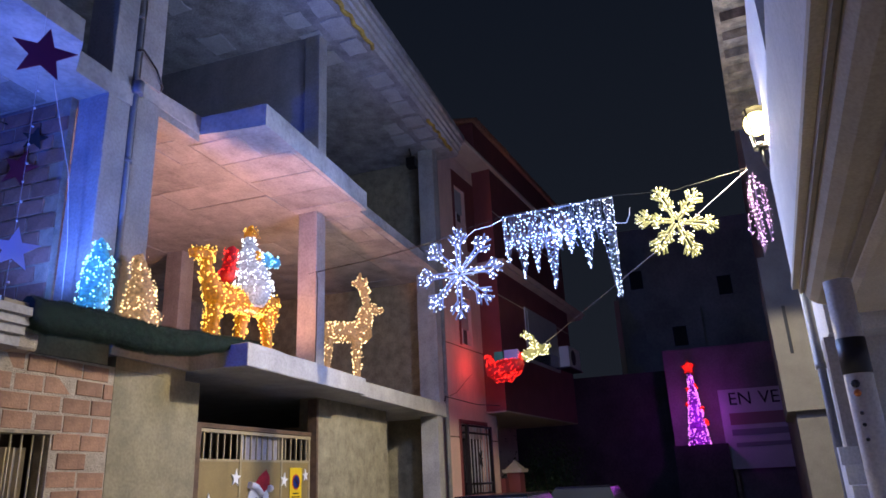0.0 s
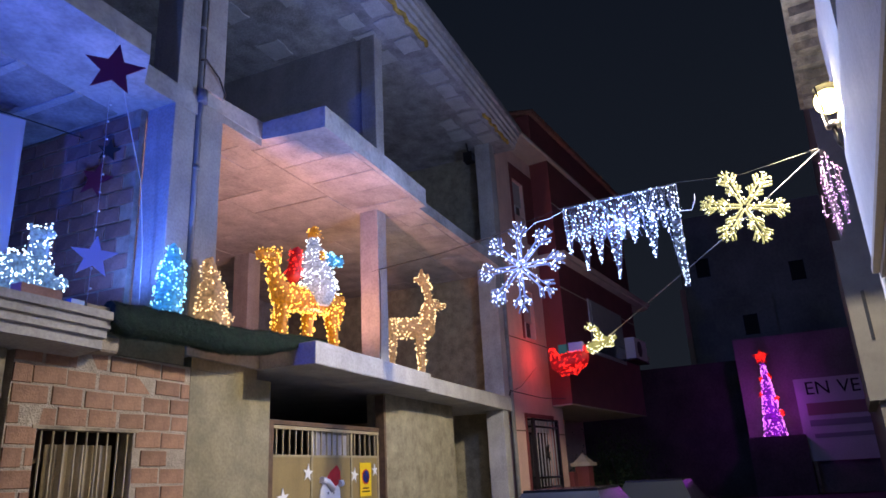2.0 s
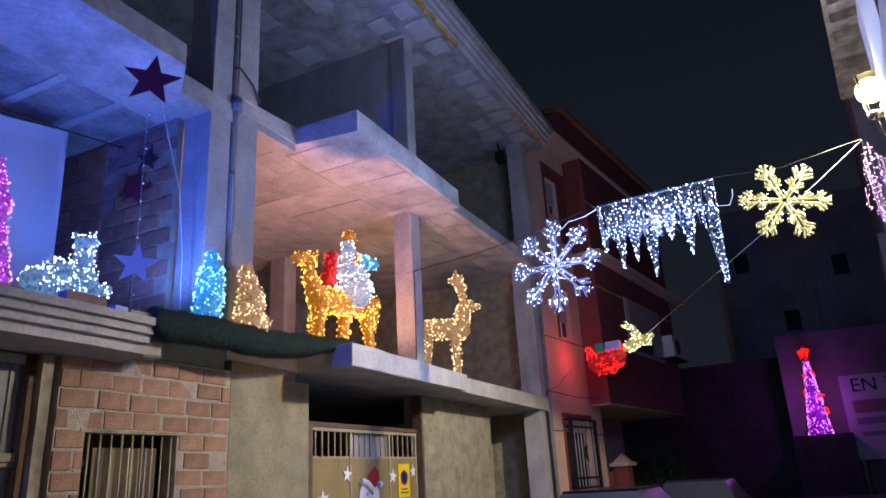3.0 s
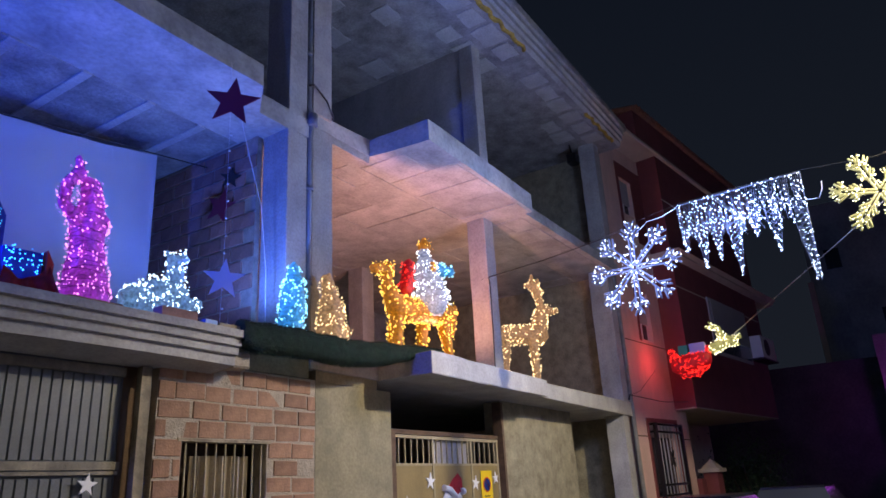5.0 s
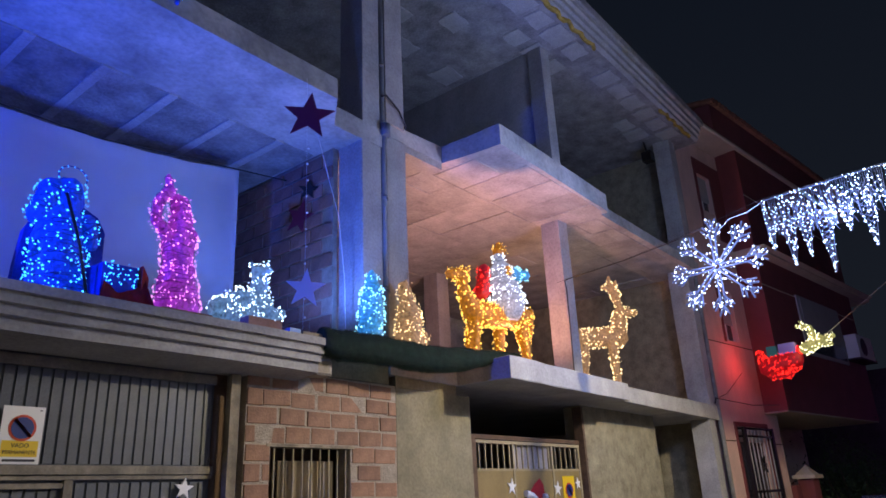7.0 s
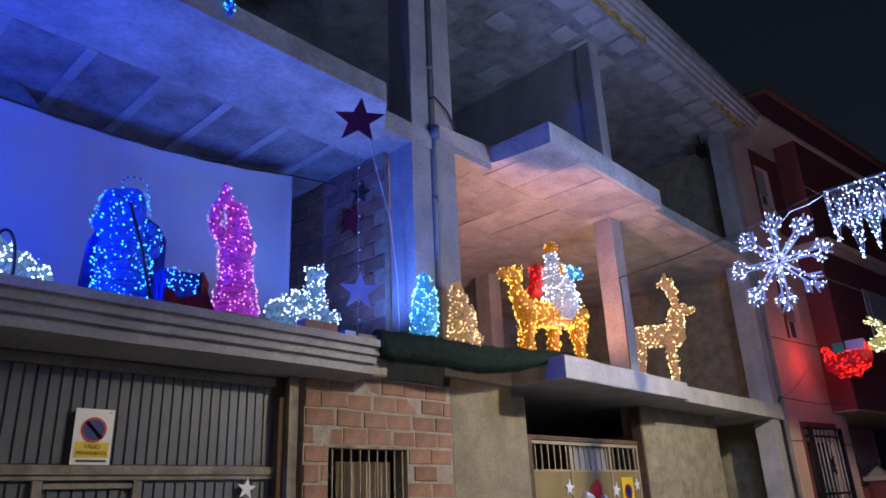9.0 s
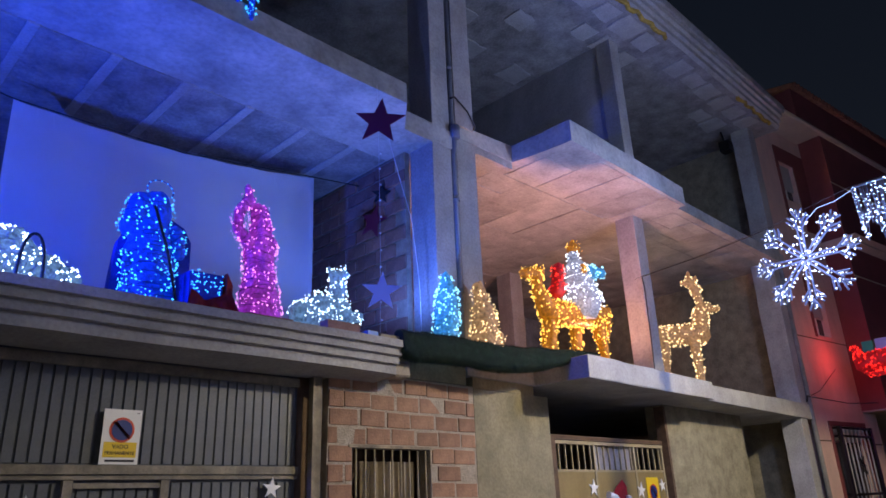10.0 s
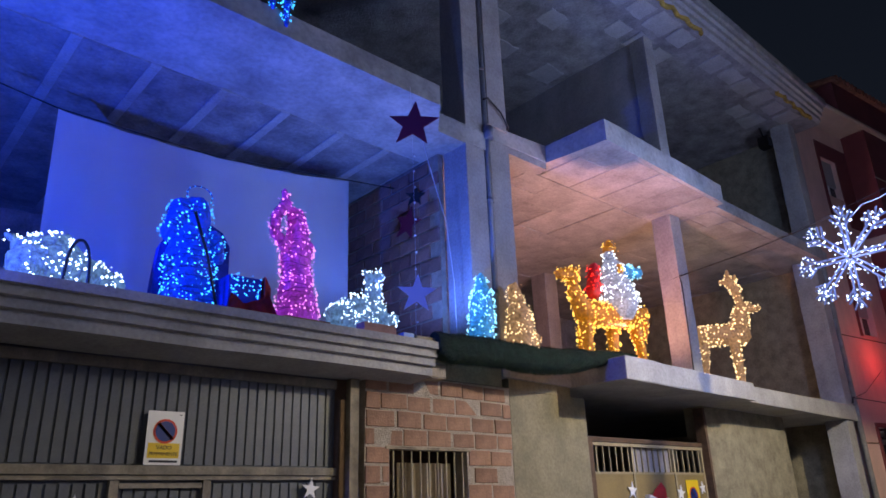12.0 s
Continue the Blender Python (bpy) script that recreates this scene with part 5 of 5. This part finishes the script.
sweep_x(bm, [(0.0, 7.555), (-0.62, 7.555), (-0.80, 7.62), (-0.80, 7.68), (-0.92, 7.755), (0.0, 7.755)], 2.45, 11.6)
lpart("cornice", bm, CREAM, nb)
bm = bmesh.new()
sweep_x(bm, [(0.3, 10.785), (-0.66, 10.785), (-0.70, 10.82), (-0.70, 10.88), (0.3, 10.88)], -0.15, 11.8)
lpart("cornice", bm, CREAM, nb)
lbox("parapet", RED, nb, 1.3, 11.7, -0.66, 0.3, 10.885, 11.78)
rgn = random.Random(3)
for k in range(52):
    bm = bmesh.new()
    x = 1.35 + k * 0.2
    tube(bm, [(x, -0.80, 11.84 + rgn.uniform(-0.012, 0.012)), (x, 0.6, 12.15)], 0.085, 8, 0.085)
    lpart("roof_tile", bm, TILE, nb)
lbox("window_frame", SHUTTER, nb, 4.85, 8.25, -0.64, -0.602, 5.05, 6.8)
lbox("window", GLASS, nb, 5.0, 8.1, -0.652, -0.641, 5.15, 6.7)
lbox("shutter", SHUTTER, nb, 5.0, 8.1, -0.67, -0.653, 5.6, 6.7)
bm = bmesh.new()
tube(bm, [(-0.08, -0.04, 0.1), (-0.08, -0.04, 10.7)], 0.06, 8)
lpart("downpipe", bm, ROUGHCON, nb)
lbox("garden_wall", RED, nb, 4.4, 4.8, -0.2, 0.2, 0.0, 1.75)
lbox("garden_wall", RED, nb, 3.45, 3.75, -0.1, 0.2, 0.0, 1.6)
bm = bmesh.new()
prism(bm, [(4.3, -0.3), (4.9, -0.3), (4.9, 0.3), (4.3, 0.3)], 1.75, 1.85)
a = [bm.verts.new(p) for p in ((4.36, -0.24, 1.85), (4.84, -0.24, 1.85), (4.84, 0.24, 1.85), (4.36, 0.24, 1.85))]
tip = bm.verts.new((4.6, 0, 2.12))
for k in range(4):
    bm.faces.new((a[k], a[(k + 1) % 4], tip))
lpart("wall_cap", bm, CREAM, nb)
lbox("porch_back_wall", CREAM, nb, 3.36, 9.9, 1.8, 2.0, 0, 3.36)

grille = placed("window_grille", NBM @ Matrix.Translation((1.62, -0.05, 1.2)), "black wrought-iron window grille", "grille")
for k in range(7):
    bm = bmesh.new()
    tube(bm, [(-0.62 + 0.205 * k, -0.10, 0.05), (-0.62 + 0.205 * k, -0.10, 1.74)], 0.016, 6)
    lpart("bar", bm, SHUTTER, grille)
for z in (0.06, 0.30, 1.56, 1.74):
    bm = bmesh.new()
    tube(bm, [(-0.82, 0.05, z), (-0.78, -0.10, z), (0.78, -0.10, z), (0.82, 0.05, z)], 0.03, 6)
    lpart("rail", bm, IRON, grille)
for x in (-0.78, 0.78):
    lbox("stile", IRON, grille, x - 0.05, x + 0.05, -0.14, -0.06, 0.03, 1.77)
bm = bmesh.new()
for k in range(8):
    an = math.pi / 4 * k
    tube(bm, [(0, -0.11, 0.92), (0.16 * math.cos(an), -0.11, 0.92 + 0.28 * math.sin(an))], 0.03, 5, 0.012)
lpart("rosette", bm, IRON, grille)
ac = placed("air_conditioner", NBM @ Matrix.Translation((9.0, -0.6, 5.2)), "white outdoor air-conditioning unit on brackets", "air conditioner")
lbox("casing", SIGNWHITE, ac, -0.75, 0.75, -0.40, -0.05, 0.06, 0.80, bev=0.02)
bm = bmesh.new()
disc(bm, -0.2, -0.412, 0.43, 0.28, 0.010)
lpart("fan_grille", bm, IRON, ac)
lbox("bracket", IRON, ac, -0.85, 0.85, -0.42, 0.0, 0.0, 0.05)

# shrub by the garden wall
shrub = thing("shrub", (25.5, 4.8, 0), "dark leafy shrub by the garden wall", "shrub")
rnd = random.Random(61)
bm = bmesh.new()
for k in range(6):
    a = k * 1.05
    tube(bm, [(25.5, 4.8, 0), (25.5 + 0.5 * math.cos(a), 4.8 + 0.4 * math.sin(a), 1.0), (25.5 + 1.1 * math.cos(a), 4.8 + 0.7 * math.sin(a), 2.0)], 0.06, 5, 0.015)
part("stems", bm, BARK, shrub)
vs, fs = [], []
for k in range(5000):
    c = Vector((rnd.gauss(0, 0.95), rnd.gauss(0, 0.55), rnd.gauss(0, 0.55)))
    c += noise.noise_vector(c * 1.4) * 0.5
    c += Vector((25.5, 4.8, 1.55))
    d = Vector((rnd.uniform(-1, 1), rnd.uniform(-1, 1), rnd.uniform(-1, 1))).normalized()
    e = d.orthogonal().normalized()
    L = rnd.uniform(0.06, 0.12)
    i = len(vs)
    vs += [c, c + d * L * 0.5 + e * L * 0.3, c + d * L, c + d * L * 0.5 - e * L * 0.3]
    fs.append((i, i + 1, i + 2, i + 3))
me = bpy.data.meshes.new("leaves")
me.from_pydata(vs, [], fs)
me.materials.append(LEAF)
o = new("leaves", me)
o.parent = shrub
o.matrix_parent_inverse = shrub.matrix_world.inverted()
tagged(o, kind="stuff")

# ---------------------------------------------------------------- street end
far = thing("tall_dark_building", (46, 0, 0), "tall unlit building closing the street", "building")
one_box("wall", HAZEWALL, far, 46, 60, -6.5, 3.2, 0, 17)
one_box("wall", HAZEWALL, far, 45.0, 46, -1.8, 1.6, 0, 11.2)
one_box("corner_strip", CREAM, far, 44.6, 45.0, 3.0, 3.3, 5.5, 12)
for y, z in ((-0.4, 9.4), (-3.5, 12.5), (1.8, 13.5)):
    one_box("window", GLASS, far, 44.93 if abs(y + 0.4) < 0.1 else 45.93, 45.0 if abs(y + 0.4) < 0.1 else 46.0, y - 0.4, y + 0.4, z - 0.6, z + 0.6)
fw = thing("plot_wall", (41, -2, 0), "plain rendered plot wall lit violet by the tree", "wall")
one_box("wall", FARWALL, fw, 40.6, 41, -12, 0.75, 0, 7.9)
# this stretch is coloured dark to look out of the tree's light
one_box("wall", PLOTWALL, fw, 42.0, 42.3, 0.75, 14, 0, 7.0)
lit_figure("cone_tree_light", (39.6, -0.50, 2.75), [
    ((0, 0.0, 0.0), (0, 0.0, 3.55), 0.54, 0.10, "lilac"), ((0, 0.24, 0.9), (0, -0.5, 1.15), 0.12, 0.12, "red"), ((0, 0.36, 2.1), (0, -0.4, 1.8), 0.10, 0.10, "red"), ((0, 0.2, 2.8), (0, -0.2, 3.0), 0.12, 0.12, "red")],
    "violet light-bulb cone tree with red garlands", "light tree", 71, dot=0.034, gap=0.105, cord=0.012)
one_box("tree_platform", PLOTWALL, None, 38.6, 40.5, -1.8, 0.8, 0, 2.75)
tagged(bpy.data.objects["tree_platform"], "dark low roof carrying the lit tree", "roof", kind="structure")


bm = bmesh.new()
star_mesh(bm, 0.42, 0.08, 0.5)
rnd = random.Random(72)
for k in range(60):
    a, q = rnd.uniform(0, 2 * math.pi), rnd.uniform(0.05, 0.30)
    p = Vector((q * math.sin(a), -0.07, q * math.cos(a)))
    v = [bm.verts.new(p + 0.02 * Vector(o)) for o in ((1, 0, 0), (0, 1, 0), (-1, 0, 0), (0, -1, 0), (0, 0, 1), (0, 0, -1))]
    for i in range(4):
        bm.faces.new((v[i], v[(i + 1) % 4], v[4])).material_index = 1
        bm.faces.new((v[(i + 1) % 4], v[i], v[5])).material_index = 1
s = part("tree_star_light", bm, [NET["red"], LED["red"]])
s.matrix_world = pose(39.5, -0.47, 6.72, 0, 0, -90)
tagged(s, "red light-bulb star on the tree top", "star")
sale = thing("sale_board", (39.2, -3.6, 1.6), "large pale property-for-sale board on the plot", "sign")
one_box("board", mat("board_white", (0.70, 0.70, 0.71), 0.5, 0.08, 1.0, 20, 0.05), sale, 39.2, 39.26, -6.6, -1.72, 1.5, 5.4)
text_on("lettering", "EN", 0.90, pose(39.19, -2.72, 4.88, 0, 0, -90), BLACK, sale)
text_on("lettering", "VENTA", 0.90, pose(39.19, -5.02, 4.88, 0, 0, -90), BLACK, sale)
one_box("bar", plain("faded_red", (0.34, 0.20, 0.20), 0.6), sale, 39.18, 39.195, -6.2, -2.1, 3.62, 4.2)
FADED = plain("faded_grey", (0.30, 0.30, 0.33), 0.6)
one_box("bar", FADED, sale, 39.18, 39.195, -5.6, -2.1, 3.1, 3.4)
one_box("bar", FADED, sale, 39.18, 39.195, -5.0, -2.2, 2.55, 2.75)
for y in (-6.3, -2.0):
    one_box("post", WOOD, sale, 39.27, 39.4, y - 0.08, y + 0.08, 0, 5.3)


# parked cars
def car(x, y, name_label):
    c = thing("parked_car", (x, y, 0), name_label, "car", "parked cars")
    bm = bmesh.new()
    prof = [(-2.0, 0.30), (-2.02, 0.62), (-1.92, 0.86), (-1.1, 0.93), (1.15, 0.95), (1.9, 0.80), (2.02, 0.55), (1.98, 0.30)]
    a = [bm.verts.new((x + px, y - 0.83, z)) for px, z in prof]
    b = [bm.verts.new((x + px, y + 0.83, z)) for px, z in prof]
    bm.faces.new(a)
    bm.faces.new(b[::-1])
    for i in range(len(prof)):
        j = (i + 1) % len(prof)
        bm.faces.new((a[j], a[i], b[i], b[j]))
    bevel(bm, 0.06, 3)
    part("body", bm, CARPAINT, c)
    bm = bmesh.new()
    prism(bm, [(x - 1.7, y - 0.76), (x + 1.15, y - 0.76), (x + 1.15, y + 0.76), (x - 1.7, y + 0.76)], 0.9, 0.905)
    bmesh.ops.delete(bm, geom=bm.verts[:], context="VERTS")
    lo = [bm.verts.new((x + px, y + py, 0.92)) for px, py in ((-1.75, -0.76), (1.15, -0.76), (1.15, 0.76), (-1.75, 0.76))]
    hi = [bm.verts.new((x + px, y + py, 1.34)) for px, py in ((-1.25, -0.56), (0.35, -0.56), (0.35, 0.56), (-1.25, 0.56))]
    bm.faces.new(hi)
    bm.faces.new(lo[::-1])
    for i in range(4):
        j = (i + 1) % 4
        bm.faces.new((lo[i], lo[j], hi[j], hi[i]))
    bevel(bm, 0.05, 3)
    part("cabin_glass", bm, GLASS, c)
    bm = bmesh.new()
    prism(bm, [(x - 1.22, y - 0.55), (x + 0.34, y - 0.55), (x + 0.34, y + 0.55), (x - 1.22, y + 0.55)], 1.325, 1.375)
    bevel(bm, 0.02, 2)
    part("roof", bm, CARPAINT, c)
    for sx in (-1.25, 1.25):
        for sy in (-0.78, 0.78):
            bm = bmesh.new()
            tube(bm, [(x + sx, y + sy - 0.09, 0.31), (x + sx, y + sy + 0.09, 0.31)], 0.31, 18)
            w = part("wheel", bm, TYRE, c)
            bm = bmesh.new()
            tube(bm, [(x + sx, y + sy - 0.095, 0.31), (x + sx, y + sy + 0.095, 0.31)], 0.19, 14)
            part("rim", bm, CHROME, w)
    for sy in (-0.6, 0.6):
        one_box("headlight", SIGNWHITE, c, x - 2.03, x - 1.95, y + sy - 0.17, y + sy + 0.17, 0.62, 0.74, bev=0.01)
    return c


car(11.6, 2.85, "dark car parked in the street")
car(16.3, 2.20, "dark car parked in the street")

# ---------------------------------------------------------------- white house across the street
AZ = radians(-5.9)


def rp(u, v, z):
    return (u * math.cos(AZ) - v * math.sin(AZ), u * math.sin(AZ) + v * math.cos(AZ), z)


MR = Matrix.Rotation(AZ, 4, "Z")


def rbox(bm, u0, u1, v0, v1, z0, z1):
    b2 = bmesh.new()
    box(b2, u0, u1, v0, v1, z0, z1)
    b2.transform(MR)
    me = bpy.data.meshes.new("tmp")
    b2.to_mesh(me)
    b2.free()
    bm.from_mesh(me)
    bpy.data.meshes.remove(me)


wh = thing("white_house", rp(6, -2, 0), "white house with a moulded balcony and stepped walls", "house")
bm = bmesh.new()
rbox(bm, -6, 10.1, -6, -1.5, 0, 6.8)
rbox(bm, 7.40, 10.3, -1.5, -0.62, 2.75, 7.4)
rbox(bm, 7.9, 10.3, -1.5, -0.70, 0, 2.75)
part("wall", bm, WHITE, wh, "white painted wall")
# drip, cove and groove take darker beiges in place of recess shade
for prof, m, lab in (([(-0.39, 3.20), (-0.39, 3.26), (-0.52, 3.26), (-0.52, 3.20)], MOULD, "beige balcony edge"),
                     ([(-0.41, 3.261), (-0.41, 4.4), (-0.52, 4.4), (-0.52, 3.261)], WHITE, "white balcony parapet"),
                     ([(-0.445, 3.199), (-0.45, 3.15), (-0.48, 3.15), (-0.48, 3.199)], MOULD_SHADE, "drip moulding in beige darkened as shade"),
                     ([(-0.48, 3.198), (-0.49, 3.13), (-0.52, 3.08), (-0.58, 3.035), (-0.66, 3.01), (-0.70, 3.01), (-0.70, 3.198)], MOULD_COVE, "cove moulding in beige darkened as half shade"),
                     ([(-0.70, 3.19), (-0.70, 2.97), (-0.75, 2.95), (-0.75, 3.19)], MOULD_SHADE, "groove moulding in beige darkened as shade"),
                     ([(-0.751, 3.19), (-0.751, 2.93), (-0.80, 2.90), (-1.6, 2.90), (-1.6, 3.19)], MOULD, "beige balcony underside"),
                     ([(-0.521, 3.2), (-0.521, 3.4), (-1.6, 3.4), (-1.6, 3.2)], CONCRETE, "balcony slab")):
    bm = bmesh.new()
    sweep_x(bm, prof, -4, 7.38)
    bm.transform(MR)
    part("balcony_moulding", bm, m, wh, lab)
bm = bmesh.new()
rbox(bm, 7.6, 7.895, -0.72, -0.58, 0, 2.745)
part("pilaster", bm, SHUTTER, wh)
bm = bmesh.new()
for k in range(4):
    rbox(bm, 6.6 + k * 0.3, 6.9 + k * 0.3, -0.66, -0.5, 0, 1.25 + k * 0.16)
part("stepped_parapet", bm, WHITE, wh)
bm = bmesh.new()
for k in range(9):
    rbox(bm, 8.6 + k * 0.5, 8.72 + k * 0.5, -0.9, -0.30, 7.42, 7.56)
rbox(bm, 7.5, 13, -0.9, -0.24, 7.565, 7.7)
part("eave", bm, WOOD, wh, "wooden eave with rafter ends")

snow = thing("painted_post", rp(5.9, -0.62, 0), "white round post painted as a snowman", "post")
P0 = rp(5.9, -0.62, 0)
bm = bmesh.new()
tube(bm, [(P0[0], P0[1], 0), (P0[0], P0[1], 2.90)], 0.095, 20)
part("shaft", bm, WHITE, snow)
bm = bmesh.new()
tube(bm, [(P0[0], P0[1], 2.20), (P0[0], P0[1], 2.46)], 0.099, 20)
part("hat_band", bm, BLACK, snow)
for dz, m, r in ((2.13, SIGNWHITE, 0.026), (2.125, BLACK, 0.030), (1.92, BLACK, 0.014), (1.84, BLACK, 0.014), (1.74, BLACK, 0.014), (2.06, plain("orange_paint", (0.6, 0.16, 0.03), 0.5), 0.026)):
    bm = bmesh.new()
    bmesh.ops.create_uvsphere(bm, u_segments=10, v_segments=6, radius=r, matrix=Matrix.Translation((P0[0] - 0.095, P0[1] + 0.05, dz)))
    part("button", bm, m, snow)

bay = thing("far_bay_house", rp(14, -1, 0), "grey roughcast house with an overhanging bay", "house")
bm = bmesh.new()
rbox(bm, 15.0, 19, -2.5, -0.28, 2.55, 5.6)
rbox(bm, 15.2, 26, -2.5, -0.43, 0, 10.6)
part("wall", bm, GREYWALL, bay)
bm = bmesh.new()
rbox(bm, 14.94, 14.99, -0.60, -0.54, 3.62, 4.55)
part("slot_window", bm, GLASS, bay)
bm = bmesh.new()
tube(bm, [rp(7.75, -0.52, z) for z in (0.0, 1.5, 3.25)], 0.04, 8)
for z in (1.2, 2.5):
    tube(bm, [rp(7.75, -0.52, z - 0.03), rp(7.75, -0.52, z + 0.03)], 0.05, 8)
part("downpipe", bm, PIPE, wh, "grey downpipe with clips")

# street lamp on the wall
sl = thing("street_lamp", LAMP - Vector((0, 0.1, 0.65)), "lit wall lantern on an iron bracket", "street lamp")
bm = bmesh.new()
tube(bm, [tuple(LAMP + Vector(o)) for o in ((0.15, -0.25, -0.62), (0.1, -0.05, -0.66), (0, 0, -0.58), (0, 0, -0.42))], 0.03, 8)
tube(bm, [tuple(LAMP + Vector(o)) for o in ((0.15, -0.28, -0.85), (0.1, -0.1, -0.75), (0.05, 0.0, -0.62))], 0.018, 6)
part("bracket", bm, IRON, sl)
bm = bmesh.new()
tube(bm, [tuple(LAMP + Vector((0, 0, z))) for z in (-0.42, -0.36)], 0.10, 8)
for k in range(4):
    a = math.pi / 4 + k * math.pi / 2
    tube(bm, [tuple(LAMP + Vector((0.10 * math.cos(a), 0.10 * math.sin(a), -0.38))), tuple(LAMP + Vector((0.19 * math.cos(a), 0.19 * math.sin(a), 0.14)))], 0.012, 5)
tube(bm, [tuple(LAMP + Vector((0, 0, z))) for z in (0.16, 0.20, 0.24)], 0.16, 8, 0.02)
part("cage", bm, IRON, sl)
bm = bmesh.new()
bmesh.ops.create_uvsphere(bm, u_segments=16, v_segments=10, radius=0.17, matrix=Matrix.Translation(LAMP + Vector((0, 0, -0.04))))
o = part("globe", bm, glow("sodium_globe", (1.0, 0.82, 0.30), 9), sl, "glowing globe")
o.visible_shadow = False

tagged(sl, group="street lamps")
# lantern body for the added fill lamp, out of view
copy_thing(sl, Matrix.Translation(sl.location + FILL_LAMP - LAMP))


def floodlight(x, y, z, yaw, lens, base_z):
    """A small flat floodlight on a stirrup."""
    fl = placed("floodlight", pose(x, y, base_z, 0, 0, yaw), "small black floodlight standing on the slab", "floodlight")
    lbox("housing", BLACK, fl, -0.09, 0.09, 0.02, 0.06, z - base_z - 0.16, z - base_z - 0.03, bev=0.006)
    lbox("lens", lens, fl, -0.075, 0.075, 0.061, 0.066, z - base_z - 0.15, z - base_z - 0.04)
    bm = bmesh.new()
    tube(bm, [(-0.1, 0.04, z - base_z - 0.1), (-0.1, 0.04, 0.0), (0.1, 0.04, 0.0), (0.1, 0.04, z - base_z - 0.1)], 0.008, 5)
    lpart("stirrup", bm, IRON, fl)


floodlight(-0.6, 5.62, 3.55, -20, glow("blue_lens", (0.1, 0.2, 1.0), 6), 3.285)
rnd = random.Random(81)
lit_figure("wall_icicle_light", rp(9.75, -0.30, 4.2), [((rnd.uniform(-0.1, 0.1), y, top), (rnd.uniform(-0.1, 0.1), y + rnd.uniform(-0.04, 0.04), bottom), 0.006, 0.005, "mauve") for y, top, bottom in ((-0.14, 1.0, 0.35), (-0.09, 1.05, 0.22), (-0.03, 1.2, 0.12), (0.02, 1.12, 0.05), (0.07, 0.95, 0.16), (0.12, 0.62, 0.30))],
           "pinkish white hanging garland on the wall", "garland", 81, dot=0.0075, gap=0.024, cord=0.003)

# ---------------------------------------------------------------- bricks, last
rb = random.Random(11)
BR = brick_block("brick", 0.345, 0.05, 0.162)
for row in range(18):
    z = 2.890 - row * 0.184
    if z < 0.15:
        break
    off = (0.5 if row % 2 else 0.0) * 0.37 + (0.08 if row in (0, 3) else 0)
    x = 4.135 - off
    while x < 6.27:
        x0, x1 = max(4.125, x), min(6.275, x + 0.345 * rb.uniform(0.92, 1.06))
        step = x1 - x0 + 0.022
        if 1.05 < z < 2.30:
            if x0 < 4.43 < x1:
                x1 = 4.425
            if x0 < 5.535 < x1:
                x0 = 5.54
        inwin = 1.02 < z < 2.30 and x0 >= 4.43 and x1 <= 5.53
        if x1 - x0 > 0.07 and not inwin:
            o = new("brick", BR)
            o.parent, o.matrix_parent_inverse = brick_wall, brick_wall.matrix_world.inverted()
            o.location = ((x0 + x1) / 2, 6.022 + rb.uniform(-0.008, 0.006), z + rb.uniform(-0.006, 0.006))
            o.scale = ((x1 - x0) / 0.345, 1, rb.uniform(0.92, 1.04))
            o.rotation_euler = (rb.uniform(-0.02, 0.02), rb.uniform(-0.018, 0.018), rb.uniform(-0.02, 0.02))
        x = max(x + 0.2, x1 + rb.choice((0.012, 0.02, 0.035))) if not inwin else x + step

bm = bmesh.new()
box(bm, 5.645, 5.73, 6.46, YB - 0.05, 3.28, 6.22)
partition = part("partition_wall", bm, MORTAR, site, "brick partition wall beside the sheet")
BL = bmesh.new()
box(BL, -0.015, 0.015, -0.20, 0.20, -0.09, 0.09)
bmesh.ops.bevel(BL, geom=BL.edges[:], offset=0.006, segments=1, affect="EDGES")
BL = mesh_of("brick", BL, BLOCK)
for row in range(14):
    for k in range(9):
        y = 6.52 + (0.2 if row % 2 else 0.0) + k * 0.425
        o = new("brick", BL)
        o.parent, o.matrix_parent_inverse = partition, partition.matrix_world.inverted()
        o.location = (5.640 + rb.uniform(-0.008, 0.006), y + 0.14, 3.385 + row * 0.207)
        o.rotation_euler = (rb.uniform(-0.015, 0.015), 0, rb.uniform(-0.015, 0.015))
